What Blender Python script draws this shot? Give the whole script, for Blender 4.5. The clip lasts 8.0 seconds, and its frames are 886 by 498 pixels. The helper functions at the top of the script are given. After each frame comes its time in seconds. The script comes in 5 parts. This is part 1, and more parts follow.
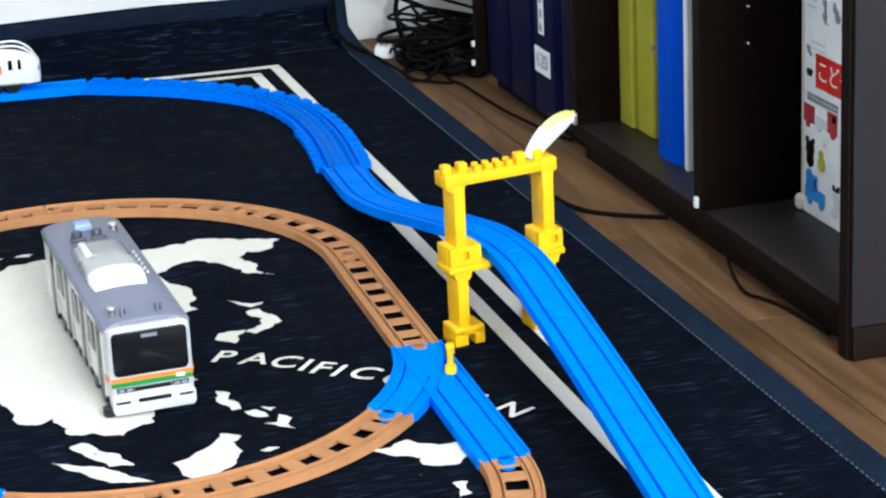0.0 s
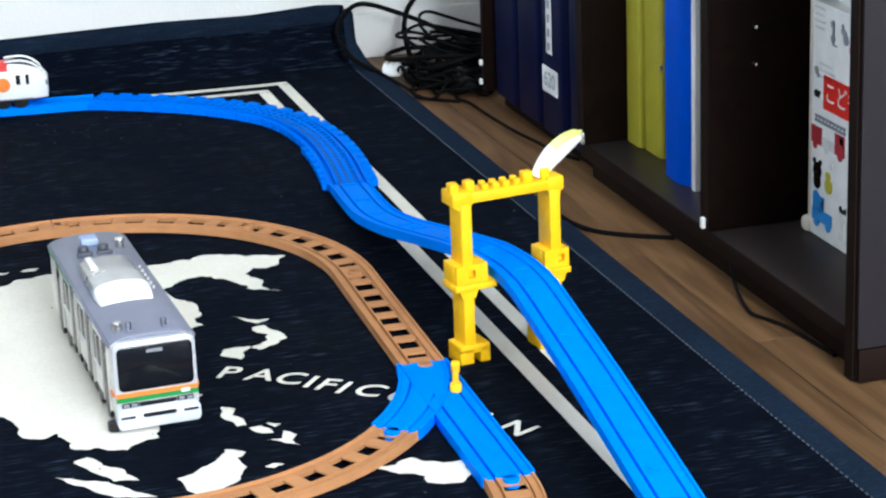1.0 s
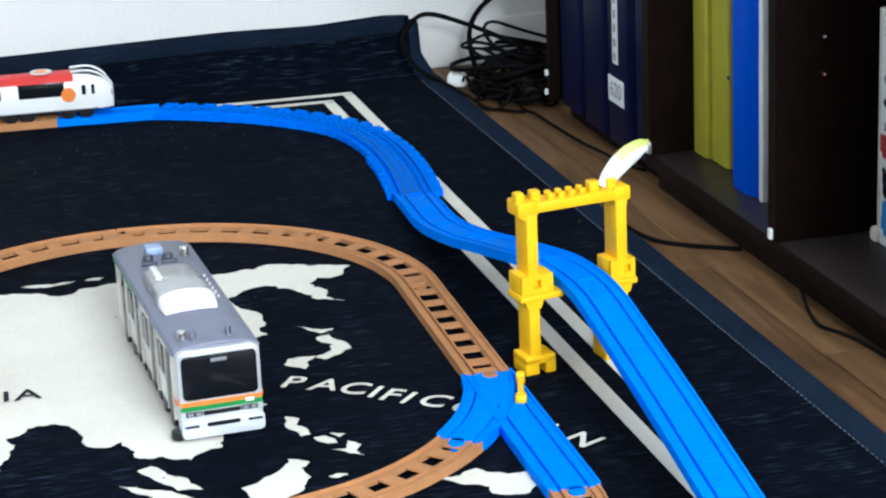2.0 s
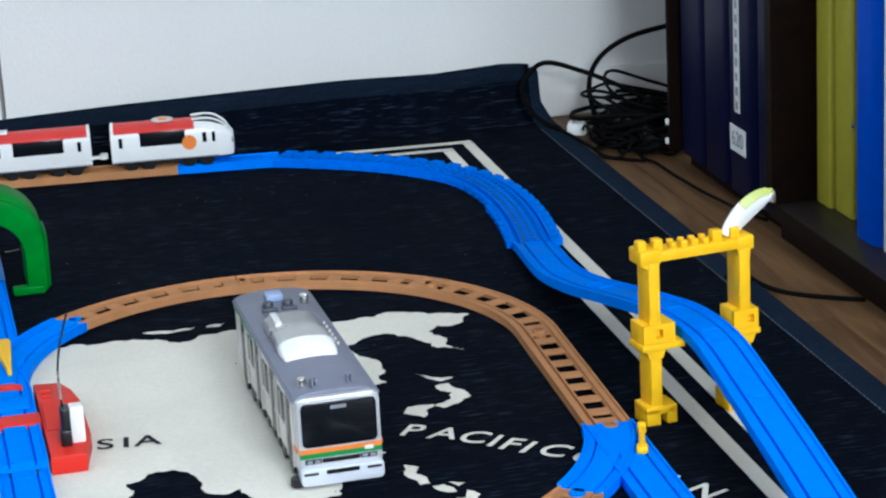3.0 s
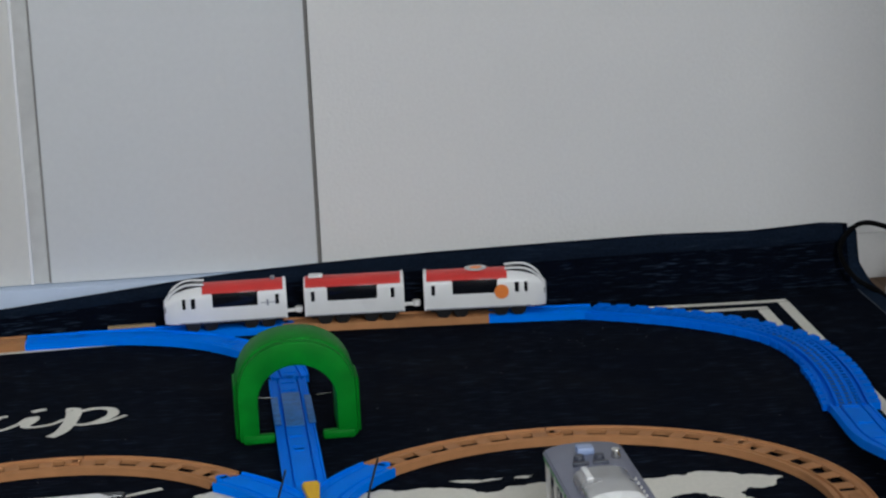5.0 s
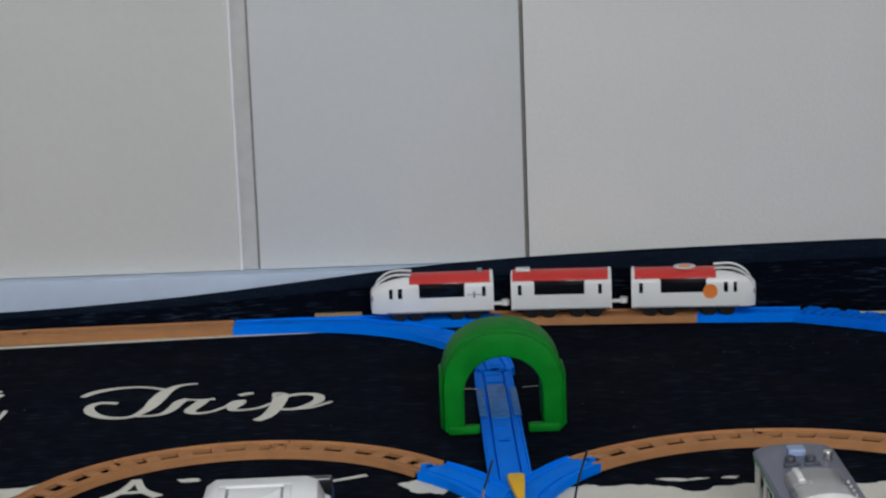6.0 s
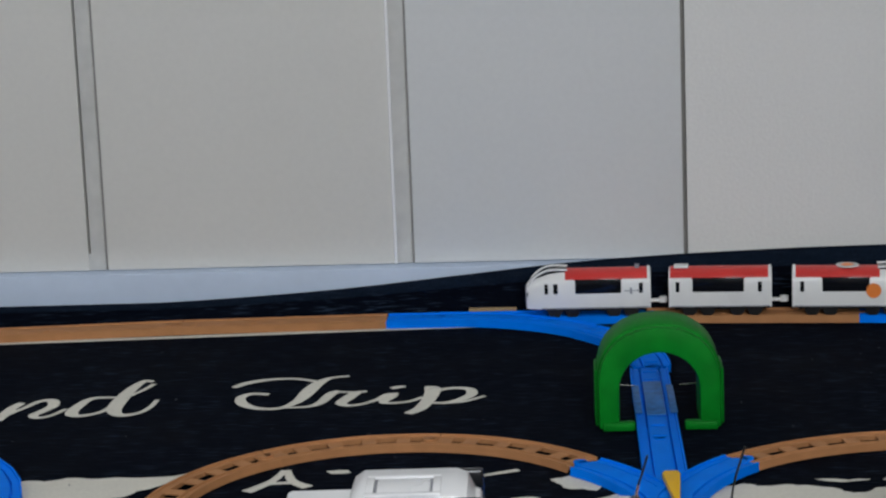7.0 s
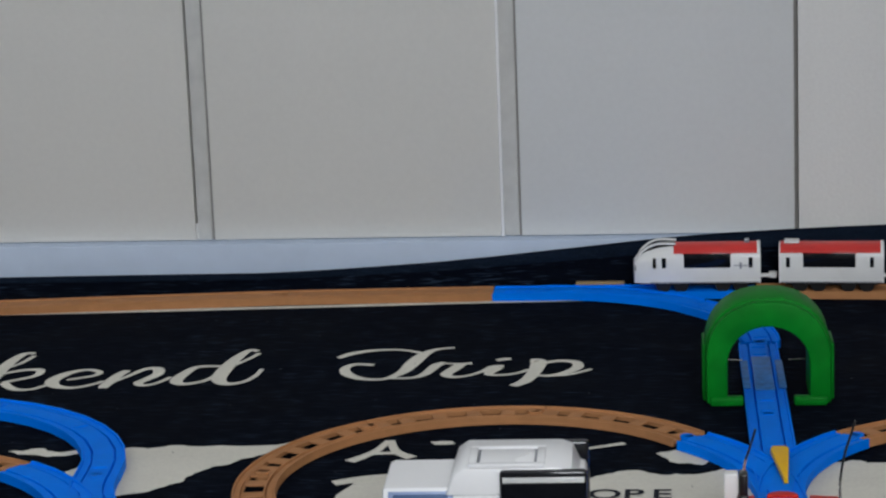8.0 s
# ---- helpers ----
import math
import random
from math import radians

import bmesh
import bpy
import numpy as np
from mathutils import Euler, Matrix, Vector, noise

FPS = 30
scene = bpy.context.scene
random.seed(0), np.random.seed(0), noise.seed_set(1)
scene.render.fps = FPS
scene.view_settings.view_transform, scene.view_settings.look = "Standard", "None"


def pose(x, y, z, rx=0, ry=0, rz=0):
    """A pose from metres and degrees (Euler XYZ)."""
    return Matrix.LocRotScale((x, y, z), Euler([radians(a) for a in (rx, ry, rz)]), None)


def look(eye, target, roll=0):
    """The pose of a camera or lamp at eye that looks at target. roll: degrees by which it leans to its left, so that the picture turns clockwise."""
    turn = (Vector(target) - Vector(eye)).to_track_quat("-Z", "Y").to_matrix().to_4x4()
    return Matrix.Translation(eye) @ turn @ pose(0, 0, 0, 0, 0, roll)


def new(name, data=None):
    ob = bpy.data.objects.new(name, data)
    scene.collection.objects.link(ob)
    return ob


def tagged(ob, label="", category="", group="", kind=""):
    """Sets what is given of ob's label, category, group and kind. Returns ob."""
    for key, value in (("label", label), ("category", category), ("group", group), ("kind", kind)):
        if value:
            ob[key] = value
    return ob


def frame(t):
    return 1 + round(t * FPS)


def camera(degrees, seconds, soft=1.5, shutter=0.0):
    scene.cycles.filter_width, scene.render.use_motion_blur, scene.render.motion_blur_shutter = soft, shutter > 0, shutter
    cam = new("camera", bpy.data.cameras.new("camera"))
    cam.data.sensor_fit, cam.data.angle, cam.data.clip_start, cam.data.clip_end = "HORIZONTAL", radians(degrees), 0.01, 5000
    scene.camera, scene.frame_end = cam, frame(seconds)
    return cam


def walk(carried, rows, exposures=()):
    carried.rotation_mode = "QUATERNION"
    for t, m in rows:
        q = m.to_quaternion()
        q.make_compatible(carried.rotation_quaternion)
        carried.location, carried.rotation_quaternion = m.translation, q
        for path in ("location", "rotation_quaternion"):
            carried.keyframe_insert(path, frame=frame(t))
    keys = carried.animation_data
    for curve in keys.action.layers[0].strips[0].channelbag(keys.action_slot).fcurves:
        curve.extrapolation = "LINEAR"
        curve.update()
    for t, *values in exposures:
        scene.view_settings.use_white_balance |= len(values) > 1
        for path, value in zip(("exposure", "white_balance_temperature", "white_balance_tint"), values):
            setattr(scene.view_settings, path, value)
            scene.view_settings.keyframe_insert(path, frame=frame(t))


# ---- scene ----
cam = camera(21.5, 8.0, soft=2.3)
PATH = [
    (0, (-0.002, -0.002, 0.613), (0.543, 1.812, -0.028), -2.7),
    (0.5, (0.0, -0.005, 0.614), (0.542, 1.817, -0.009), -2.5),
    (1, (-0.003, -0.002, 0.612), (0.54, 1.818, -0.013), -2.2),
    (1.5, (-0.002, 0.002, 0.61), (0.52, 1.829, -0.014), -2.3),
    (3, (-0.005, 0.015, 0.603), (0.398, 1.891, 0.036), -3.0),
    (3.5, (-0.006, 0.021, 0.603), (0.338, 1.921, 0.08), -3.3),
    (4, (-0.003, 0.027, 0.601), (0.314, 1.952, 0.16), -3.3),
    (4.5, (-0.006, 0.033, 0.599), (0.235, 1.971, 0.169), -3.2),
    (6, (-0.029, 0.044, 0.587), (-0.033, 2.0, 0.17), -2.1),
    (6.5, (-0.027, 0.074, 0.567), (-0.125, 2.03, 0.161), -2.3),
    (7, (-0.028, 0.074, 0.567), (-0.167, 2.027, 0.161), -2.2),
    (7.5, (-0.031, 0.081, 0.56), (-0.226, 2.029, 0.149), -2.2),
    (8, (-0.028, 0.089, 0.555), (-0.26, 2.031, 0.136), -2.2),
]
EXPOSURES = [(0.0, 1.50, 6050, 7), (1.7, 1.43, 6000, 7), (2.8, 0.96, 5800, 6), (3.5, 0.82, 5800, 6), (4.0, 0.42, 6150, 8), (4.6, 0.16, 6300, 10), (6.5, 0.04, 6450, 11), (8.0, -0.04, 6400, 11)]
walk(cam, [(t, look(eye, aim, roll)) for t, eye, aim, roll in PATH], EXPOSURES)

# ---- light: daylight through two windows of the room ----
world = bpy.data.worlds.new("daylight")
scene.world = world
world.use_nodes = True
sky = world.node_tree.nodes.new("ShaderNodeTexSky")
sky.sky_type = "NISHITA"
sky.sun_disc = False
sky.sun_elevation, sky.sun_rotation = radians(40), radians(200)
world.node_tree.links.new(sky.outputs[0], world.node_tree.nodes["Background"].inputs[0])
world.node_tree.nodes["Background"].inputs[1].default_value = 0.1


def window_light(name, m, width, height, watts, colour):
    lamp = bpy.data.lights.new(name, "AREA")
    lamp.shape, lamp.size, lamp.size_y = "RECTANGLE", width, height
    lamp.energy, lamp.color = watts, colour
    ob = new(name, lamp)
    ob.matrix_world = m
    return ob


window_light("window_light", look((-1.85, 0.9, 1.45), (0.0, 1.6, 0.2)), 1.5, 1.2, 6, (0.86, 0.94, 1.0))
window_light("window_light", look((0.62, -1.35, 1.5), (0.2, 1.5, 0.3)), 1.0, 1.2, 55, (0.95, 0.985, 1.0))


# ---- materials ----
def mat(name, colour, rough=0.5, metal=0.0, grain=0.06, scale=60.0, bump=0.05, spec=0.5, coat=0.0, broad=0.05, broad_scale=7.0):
    """A surface with variation at two scales and fine relief."""
    m = bpy.data.materials.new(name)
    m.use_nodes = True
    nt = m.node_tree
    b = nt.nodes["Principled BSDF"]
    b.inputs["Metallic"].default_value = metal
    b.inputs["Specular IOR Level"].default_value = spec
    b.inputs["Coat Weight"].default_value = coat
    co = nt.nodes.new("ShaderNodeTexCoord")
    n1, n2 = nt.nodes.new("ShaderNodeTexNoise"), nt.nodes.new("ShaderNodeTexNoise")
    n1.inputs["Scale"].default_value, n2.inputs["Scale"].default_value = scale, broad_scale
    n1.inputs["Detail"].default_value, n2.inputs["Detail"].default_value = 5, 3
    info = nt.nodes.new("ShaderNodeObjectInfo")
    add = nt.nodes.new("ShaderNodeVectorMath")
    nt.links.new(co.outputs["Object"], add.inputs[0])
    nt.links.new(info.outputs["Random"], add.inputs[1])
    nt.links.new(add.outputs[0], n1.inputs["Vector"])
    nt.links.new(add.outputs[0], n2.inputs["Vector"])

    def factor(src, amount):
        r = nt.nodes.new("ShaderNodeMapRange")
        r.inputs["From Min"].default_value, r.inputs["From Max"].default_value = 0.3, 0.7
        r.inputs["To Min"].default_value, r.inputs["To Max"].default_value = 1 - amount, 1 + amount
        nt.links.new(src.outputs[0], r.inputs["Value"])
        return r

    f1, f2 = factor(n1, grain), factor(n2, broad)
    mul = nt.nodes.new("ShaderNodeMath")
    mul.operation = "MULTIPLY"
    nt.links.new(f1.outputs[0], mul.inputs[0])
    nt.links.new(f2.outputs[0], mul.inputs[1])
    col = nt.nodes.new("ShaderNodeVectorMath")
    col.operation = "SCALE"
    col.inputs[0].default_value = colour
    nt.links.new(mul.outputs[0], col.inputs["Scale"])
    nt.links.new(col.outputs[0], b.inputs["Base Color"])
    rr = factor(n2, 0.12)
    rm = nt.nodes.new("ShaderNodeMath")
    rm.operation = "MULTIPLY"
    rm.inputs[1].default_value = rough
    nt.links.new(rr.outputs[0], rm.inputs[0])
    nt.links.new(rm.outputs[0], b.inputs["Roughness"])
    if bump:
        bp = nt.nodes.new("ShaderNodeBump")
        bp.inputs["Strength"].default_value, bp.inputs["Distance"].default_value = bump, 0.002
        nt.links.new(n1.outputs[0], bp.inputs["Height"])
        nt.links.new(bp.outputs[0], b.inputs["Normal"])
    return m


def woven(name, colour, light, amount, rough=0.95, grain=0.25):
    """Flat-woven cloth: short pale threads running across a dark ground, over fine weft relief."""
    m = mat(name, colour, rough, grain=grain, scale=350, bump=0.0, spec=0.03, broad=0.06 if grain < 0.1 else 0.2, broad_scale=9)
    nt = m.node_tree
    b = nt.nodes["Principled BSDF"]
    co = nt.nodes.new("ShaderNodeTexCoord")
    mp = nt.nodes.new("ShaderNodeMapping")
    mp.inputs["Scale"].default_value = (42, 520, 520)
    nt.links.new(co.outputs["Object"], mp.inputs[0])
    n = nt.nodes.new("ShaderNodeTexNoise")
    n.inputs["Scale"].default_value, n.inputs["Detail"].default_value = 1.0, 4
    nt.links.new(mp.outputs[0], n.inputs["Vector"])
    r = nt.nodes.new("ShaderNodeMapRange")
    r.inputs["From Min"].default_value, r.inputs["From Max"].default_value = 0.56, 0.74
    r.inputs["To Max"].default_value = amount
    nt.links.new(n.outputs[0], r.inputs["Value"])
    worn = nt.nodes.new("ShaderNodeTexNoise")
    worn.inputs["Scale"].default_value, worn.inputs["Detail"].default_value = 1.0, 5
    mp2 = nt.nodes.new("ShaderNodeMapping")
    mp2.inputs["Scale"].default_value = (7, 30, 30)
    nt.links.new(co.outputs["Object"], mp2.inputs[0])
    nt.links.new(mp2.outputs[0], worn.inputs["Vector"])
    wr = nt.nodes.new("ShaderNodeMapRange")
    wr.inputs["From Min"].default_value, wr.inputs["From Max"].default_value = 0.32, 0.68
    wr.inputs["To Min"].default_value, wr.inputs["To Max"].default_value = 0.25, 1.75
    nt.links.new(worn.outputs[0], wr.inputs["Value"])
    wm = nt.nodes.new("ShaderNodeMath")
    wm.operation = "MULTIPLY"
    nt.links.new(r.outputs[0], wm.inputs[0])
    nt.links.new(wr.outputs[0], wm.inputs[1])
    mix = nt.nodes.new("ShaderNodeMix")
    mix.data_type = "RGBA"
    src = b.inputs["Base Color"].links[0].from_socket
    nt.links.new(src, mix.inputs["A"])
    mix.inputs["B"].default_value = (*light, 1)
    nt.links.new(wm.outputs[0], mix.inputs["Factor"])
    nt.links.new(mix.outputs["Result"], b.inputs["Base Color"])
    bp = nt.nodes.new("ShaderNodeBump")
    bp.inputs["Strength"].default_value, bp.inputs["Distance"].default_value = 0.35, 0.001
    nt.links.new(n.outputs[0], bp.inputs["Height"])
    nt.links.new(bp.outputs[0], b.inputs["Normal"])
    return m


def wood(name, dark, pale, rough=0.45, along=1, spec=0.4):
    """Long wood grain along one axis of the object."""
    m = bpy.data.materials.new(name)
    m.use_nodes = True
    nt = m.node_tree
    b = nt.nodes["Principled BSDF"]
    b.inputs["Roughness"].default_value = rough
    b.inputs["Specular IOR Level"].default_value = spec
    co = nt.nodes.new("ShaderNodeTexCoord")
    info = nt.nodes.new("ShaderNodeObjectInfo")
    add = nt.nodes.new("ShaderNodeVectorMath")
    nt.links.new(co.outputs["Object"], add.inputs[0])
    nt.links.new(info.outputs["Random"], add.inputs[1])
    mp = nt.nodes.new("ShaderNodeMapping")
    sc = [60, 60, 60]
    sc[along] = 4
    mp.inputs["Scale"].default_value = sc
    nt.links.new(add.outputs[0], mp.inputs[0])
    n = nt.nodes.new("ShaderNodeTexNoise")
    n.inputs["Scale"].default_value, n.inputs["Detail"].default_value = 1.0, 6
    n.inputs["Distortion"].default_value = 1.3
    nt.links.new(mp.outputs[0], n.inputs["Vector"])
    ramp = nt.nodes.new("ShaderNodeValToRGB")
    ramp.color_ramp.elements[0].position, ramp.color_ramp.elements[1].position = 0.3, 0.72
    ramp.color_ramp.elements[0].color, ramp.color_ramp.elements[1].color = (*dark, 1), (*pale, 1)
    nt.links.new(n.outputs[0], ramp.inputs[0])
    hs = nt.nodes.new("ShaderNodeHueSaturation")
    vr = nt.nodes.new("ShaderNodeMapRange")
    vr.inputs["To Min"].default_value, vr.inputs["To Max"].default_value = 0.8, 1.2
    nt.links.new(info.outputs["Random"], vr.inputs["Value"])
    nt.links.new(vr.outputs[0], hs.inputs["Value"])
    nt.links.new(ramp.outputs[0], hs.inputs["Color"])
    nt.links.new(hs.outputs[0], b.inputs["Base Color"])
    bp = nt.nodes.new("ShaderNodeBump")
    bp.inputs["Strength"].default_value, bp.inputs["Distance"].default_value = 0.15, 0.001
    nt.links.new(n.outputs[0], bp.inputs["Height"])
    nt.links.new(bp.outputs[0], b.inputs["Normal"])
    return m


NAVY_RUG = woven("navy_rug", (0.0018, 0.0031, 0.0072), (0.060, 0.092, 0.150), 0.38)
RUG_EDGE = woven("rug_edge", (0.0085, 0.0160, 0.0310), (0.045, 0.064, 0.10), 0.35)
DARK_EDGE = woven("rug_far_edge", (0.0060, 0.0110, 0.0215), (0.035, 0.050, 0.075), 0.3)
THREAD = mat("pale_thread", (0.16, 0.18, 0.22), 0.9, spec=0.1)
CREAM = woven("cream_print", (0.70, 0.675, 0.600), (0.74, 0.720, 0.655), 0.25, grain=0.05)
RUG_INK = mat("dark_print", (0.02, 0.022, 0.03), 0.95, spec=0.1)
BLUE = mat("blue_plastic", (0.0, 0.195, 0.88), 0.55, spec=0.03, bump=0.02, grain=0.03)
DEEP_BLUE = mat("deep_blue_plastic", (0.0, 0.150, 0.74), 0.55, spec=0.03, bump=0.02, grain=0.03)
BROWN = mat("tan_plastic", (0.435, 0.205, 0.088), 0.6, spec=0.08, bump=0.04, grain=0.08)
TAN_PLATE = mat("pale_tan_plastic", (0.36, 0.25, 0.13), 0.55, spec=0.2)
YELLOW = mat("yellow_plastic", (0.84, 0.475, 0.006), 0.42, spec=0.2, bump=0.02, grain=0.04)
GREEN = mat("green_plastic", (0.002, 0.185, 0.014), 0.5, spec=0.08, bump=0.03, grain=0.10, broad=0.16, broad_scale=26)
RED = mat("red_plastic", (0.62, 0.026, 0.016), 0.45, spec=0.15, bump=0.02, grain=0.05)
DARK_RED = mat("dark_red_print", (0.36, 0.02, 0.03), 0.7, bump=0.01)
PRINT_BLUE = mat("blue_print", (0.02, 0.20, 0.52), 0.7, bump=0.01)
ROOF_RED = mat("roof_red", (0.62, 0.035, 0.03), 0.34, bump=0.01, grain=0.04)
WHITE = mat("white_plastic", (0.80, 0.80, 0.79), 0.3, bump=0.01, grain=0.02)
SILVER = mat("silver_paint", (0.72, 0.71, 0.665), 0.32, metal=0.2, bump=0.01, grain=0.04)
UNIT = mat("brushed_silver_unit", (0.50, 0.50, 0.50), 0.28, metal=0.6, bump=0.01, grain=0.05)
SKIRT = mat("cool_white_skirt", (0.56, 0.59, 0.66), 0.35, bump=0.01, grain=0.02)
VAN_WHITE = mat("bright_white_plastic", (0.93, 0.93, 0.94), 0.25, bump=0.01, grain=0.01, broad=0.01)
MASK = mat("pale_silver_mask", (0.58, 0.59, 0.62), 0.28, metal=0.35, bump=0.01, grain=0.02)
DOOR_DARK = mat("dark_brown_grey_door", (0.10, 0.093, 0.085), 0.4, bump=0.01)
PATCH_BLUE = mat("blue_grey_patch", (0.018, 0.145, 0.44), 0.45, spec=0.15, bump=0.03, grain=0.3, scale=120)
SCREEN_PALE = mat("pale_blue_plastic", (0.28, 0.36, 0.56), 0.35, bump=0.01)
ROOF_GREY = mat("grey_roof", (0.165, 0.175, 0.235), 0.42, spec=0.35, bump=0.02, grain=0.06)
BLACK = mat("black_plastic", (0.005, 0.005, 0.006), 0.35, bump=0.01)
GLASSY = mat("tinted_window", (0.006, 0.007, 0.010), 0.16, bump=0.0, spec=0.4)
ORANGE = mat("orange_stripe", (0.80, 0.22, 0.04), 0.35, bump=0.0)
STRIPE_GREEN = mat("green_stripe", (0.02, 0.26, 0.06), 0.35, bump=0.0)
WALL = mat("painted_wall", (0.72, 0.71, 0.69), 0.85, grain=0.02, scale=240, bump=0.25, spec=0.2, broad=0.015, broad_scale=2)
DOOR = mat("white_door_sheet", (0.70, 0.71, 0.71), 0.55, grain=0.015, scale=160, bump=0.08, spec=0.3, broad=0.015, broad_scale=2)
DOOR_WARM = mat("warm_door_sheet", (0.70, 0.69, 0.655), 0.55, grain=0.015, scale=160, bump=0.08, spec=0.3, broad=0.015, broad_scale=2)
DOOR_EDGE = mat("pale_grey_stile", (0.60, 0.60, 0.58), 0.5, bump=0.02)
SEAM = mat("dull_seam_grey", (0.22, 0.21, 0.195), 0.7, bump=0.02)
SEAM_PALE = mat("pale_seam_grey", (0.30, 0.29, 0.275), 0.7, bump=0.02)
BASE = mat("bluish_white_base", (0.51, 0.60, 0.74), 0.45, spec=0.2, bump=0.02, grain=0.02)
FLOOR = wood("walnut_floor", (0.058, 0.029, 0.012), (0.172, 0.094, 0.043), 0.5, spec=0.2)
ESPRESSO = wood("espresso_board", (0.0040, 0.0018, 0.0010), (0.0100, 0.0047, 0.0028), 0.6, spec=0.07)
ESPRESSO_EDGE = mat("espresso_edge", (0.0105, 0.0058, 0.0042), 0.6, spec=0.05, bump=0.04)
# lit copies of the espresso: paler board top and paler outer end
BOARD_TOP_LIT = mat("lit_espresso_top", (0.023, 0.0175, 0.0170), 0.38, bump=0.03, spec=0.35)
END_PANEL_LIT = mat("lit_espresso_side", (0.018, 0.0155, 0.019), 0.5, bump=0.04, spec=0.25, scale=200)
NAVY = mat("navy_cover", (0.0022, 0.0042, 0.030), 0.45, spec=0.12, bump=0.06, scale=200)
BOOK_YELLOW = mat("yellow_cover", (0.43, 0.385, 0.030), 0.5, bump=0.04)
BOOK_BLUE = mat("blue_cover", (0.001, 0.075, 0.56), 0.5, spec=0.1, bump=0.02)
PAPER = mat("white_paper", (0.74, 0.74, 0.72), 0.8, bump=0.02)
CARD = mat("cream_card", (0.62, 0.56, 0.46), 0.7, bump=0.05)
CABLE = mat("black_cable", (0.0022, 0.0022, 0.0026), 0.65, spec=0.06, bump=0.02)
STEEL = mat("dull_steel", (0.62, 0.61, 0.58), 0.25, metal=0.9, bump=0.02)
LEAF_GREEN = mat("pale_green_plastic", (0.46, 0.52, 0.12), 0.4)
LENS = mat("clear_grey_plastic", (0.66, 0.67, 0.66), 0.16, bump=0.0)
GREY = mat("grey_plastic", (0.24, 0.25, 0.28), 0.4)
VENT = mat("dark_vent", (0.045, 0.050, 0.070), 0.4, bump=0.02)
LINT = mat("pale_lint", (0.09, 0.095, 0.11), 0.9, spec=0.05)
SCREEN = mat("bluish_window", (0.10, 0.16, 0.30), 0.1, bump=0.0)


# ---- helpers for building ----
def mesh_of(name, bm, material, smooth=40):
    me = bpy.data.meshes.new(name)
    bmesh.ops.recalc_face_normals(bm, faces=bm.faces[:])
    if smooth:
        for f in bm.faces:
            f.smooth = True
        for e in bm.edges:
            if len(e.link_faces) == 2 and e.calc_face_angle(0) > radians(smooth):
                e.smooth = False
    bm.to_mesh(me)
    bm.free()
    if material:
        me.materials.append(material)
    return me


def thing(name, label, category, m=None, group="", kind=""):
    ob = new(name)
    ob.empty_display_size = 0.02
    if m is not None:
        ob.matrix_world = m
    return tagged(ob, label, category, group, kind)


def part(name, bm, material, parent=None, label="", m=None, smooth=40):
    ob = new(name, mesh_of(name, bm, material, smooth))
    if parent is not None:
        ob.parent = parent
    if m is not None:
        ob.matrix_local = m
    if label:
        ob["label"] = label
    return ob


def box(x0, x1, y0, y1, z0, z1, bevel=0.0, seg=2, bm=None):
    own = bmesh.new()
    bmesh.ops.create_cube(own, size=1.0, matrix=Matrix.Translation(((x0 + x1) / 2, (y0 + y1) / 2, (z0 + z1) / 2)) @ Matrix.Diagonal((x1 - x0, y1 - y0, z1 - z0, 1)))
    if bevel:
        bmesh.ops.bevel(own, geom=own.edges[:], offset=bevel, segments=seg, affect="EDGES", profile=0.5)
    return join(bm, own)


def join(bm, own):
    """Adds own to bm, if there is one."""
    if bm is None:
        return own
    me = bpy.data.meshes.new("tmp")
    own.to_mesh(me)
    own.free()
    bm.from_mesh(me)
    bpy.data.meshes.remove(me)
    return bm


def cyl(x, y, z0, z1, r, r2=None, n=20, bm=None, bevel=0.0):
    own = bmesh.new()
    bmesh.ops.create_cone(own, cap_ends=True, segments=n, radius1=r, radius2=r if r2 is None else r2, depth=z1 - z0, matrix=Matrix.Translation((x, y, (z0 + z1) / 2)))
    if bevel:
        bmesh.ops.bevel(own, geom=[e for e in own.edges if abs(e.verts[0].co.z - e.verts[1].co.z) < 1e-6], offset=bevel, segments=2, affect="EDGES", profile=0.5)
    return join(bm, own)


def prism(outline, h0, h1, axis="z", bm=None, bevel=0.0):
    """A plate from an outline in a plane, between two heights along an axis."""
    own = bmesh.new()

    def at(a, b, c):
        return {"z": (a, b, c), "y": (a, c, b), "x": (c, a, b)}[axis]

    low = [own.verts.new(at(a, b, h0)) for a, b in outline]
    top = [own.verts.new(at(a, b, h1)) for a, b in outline]
    n = len(outline)
    own.faces.new(low)
    own.faces.new(top)
    for i in range(n):
        own.faces.new((low[i], low[(i + 1) % n], top[(i + 1) % n], top[i]))
    if bevel:
        bmesh.ops.recalc_face_normals(own, faces=own.faces[:])
        rim = [e for e in own.edges if (e.verts[0] in low) == (e.verts[1] in low)]
        bmesh.ops.bevel(own, geom=rim, offset=bevel, segments=2, affect="EDGES", profile=0.5)
    return join(bm, own)


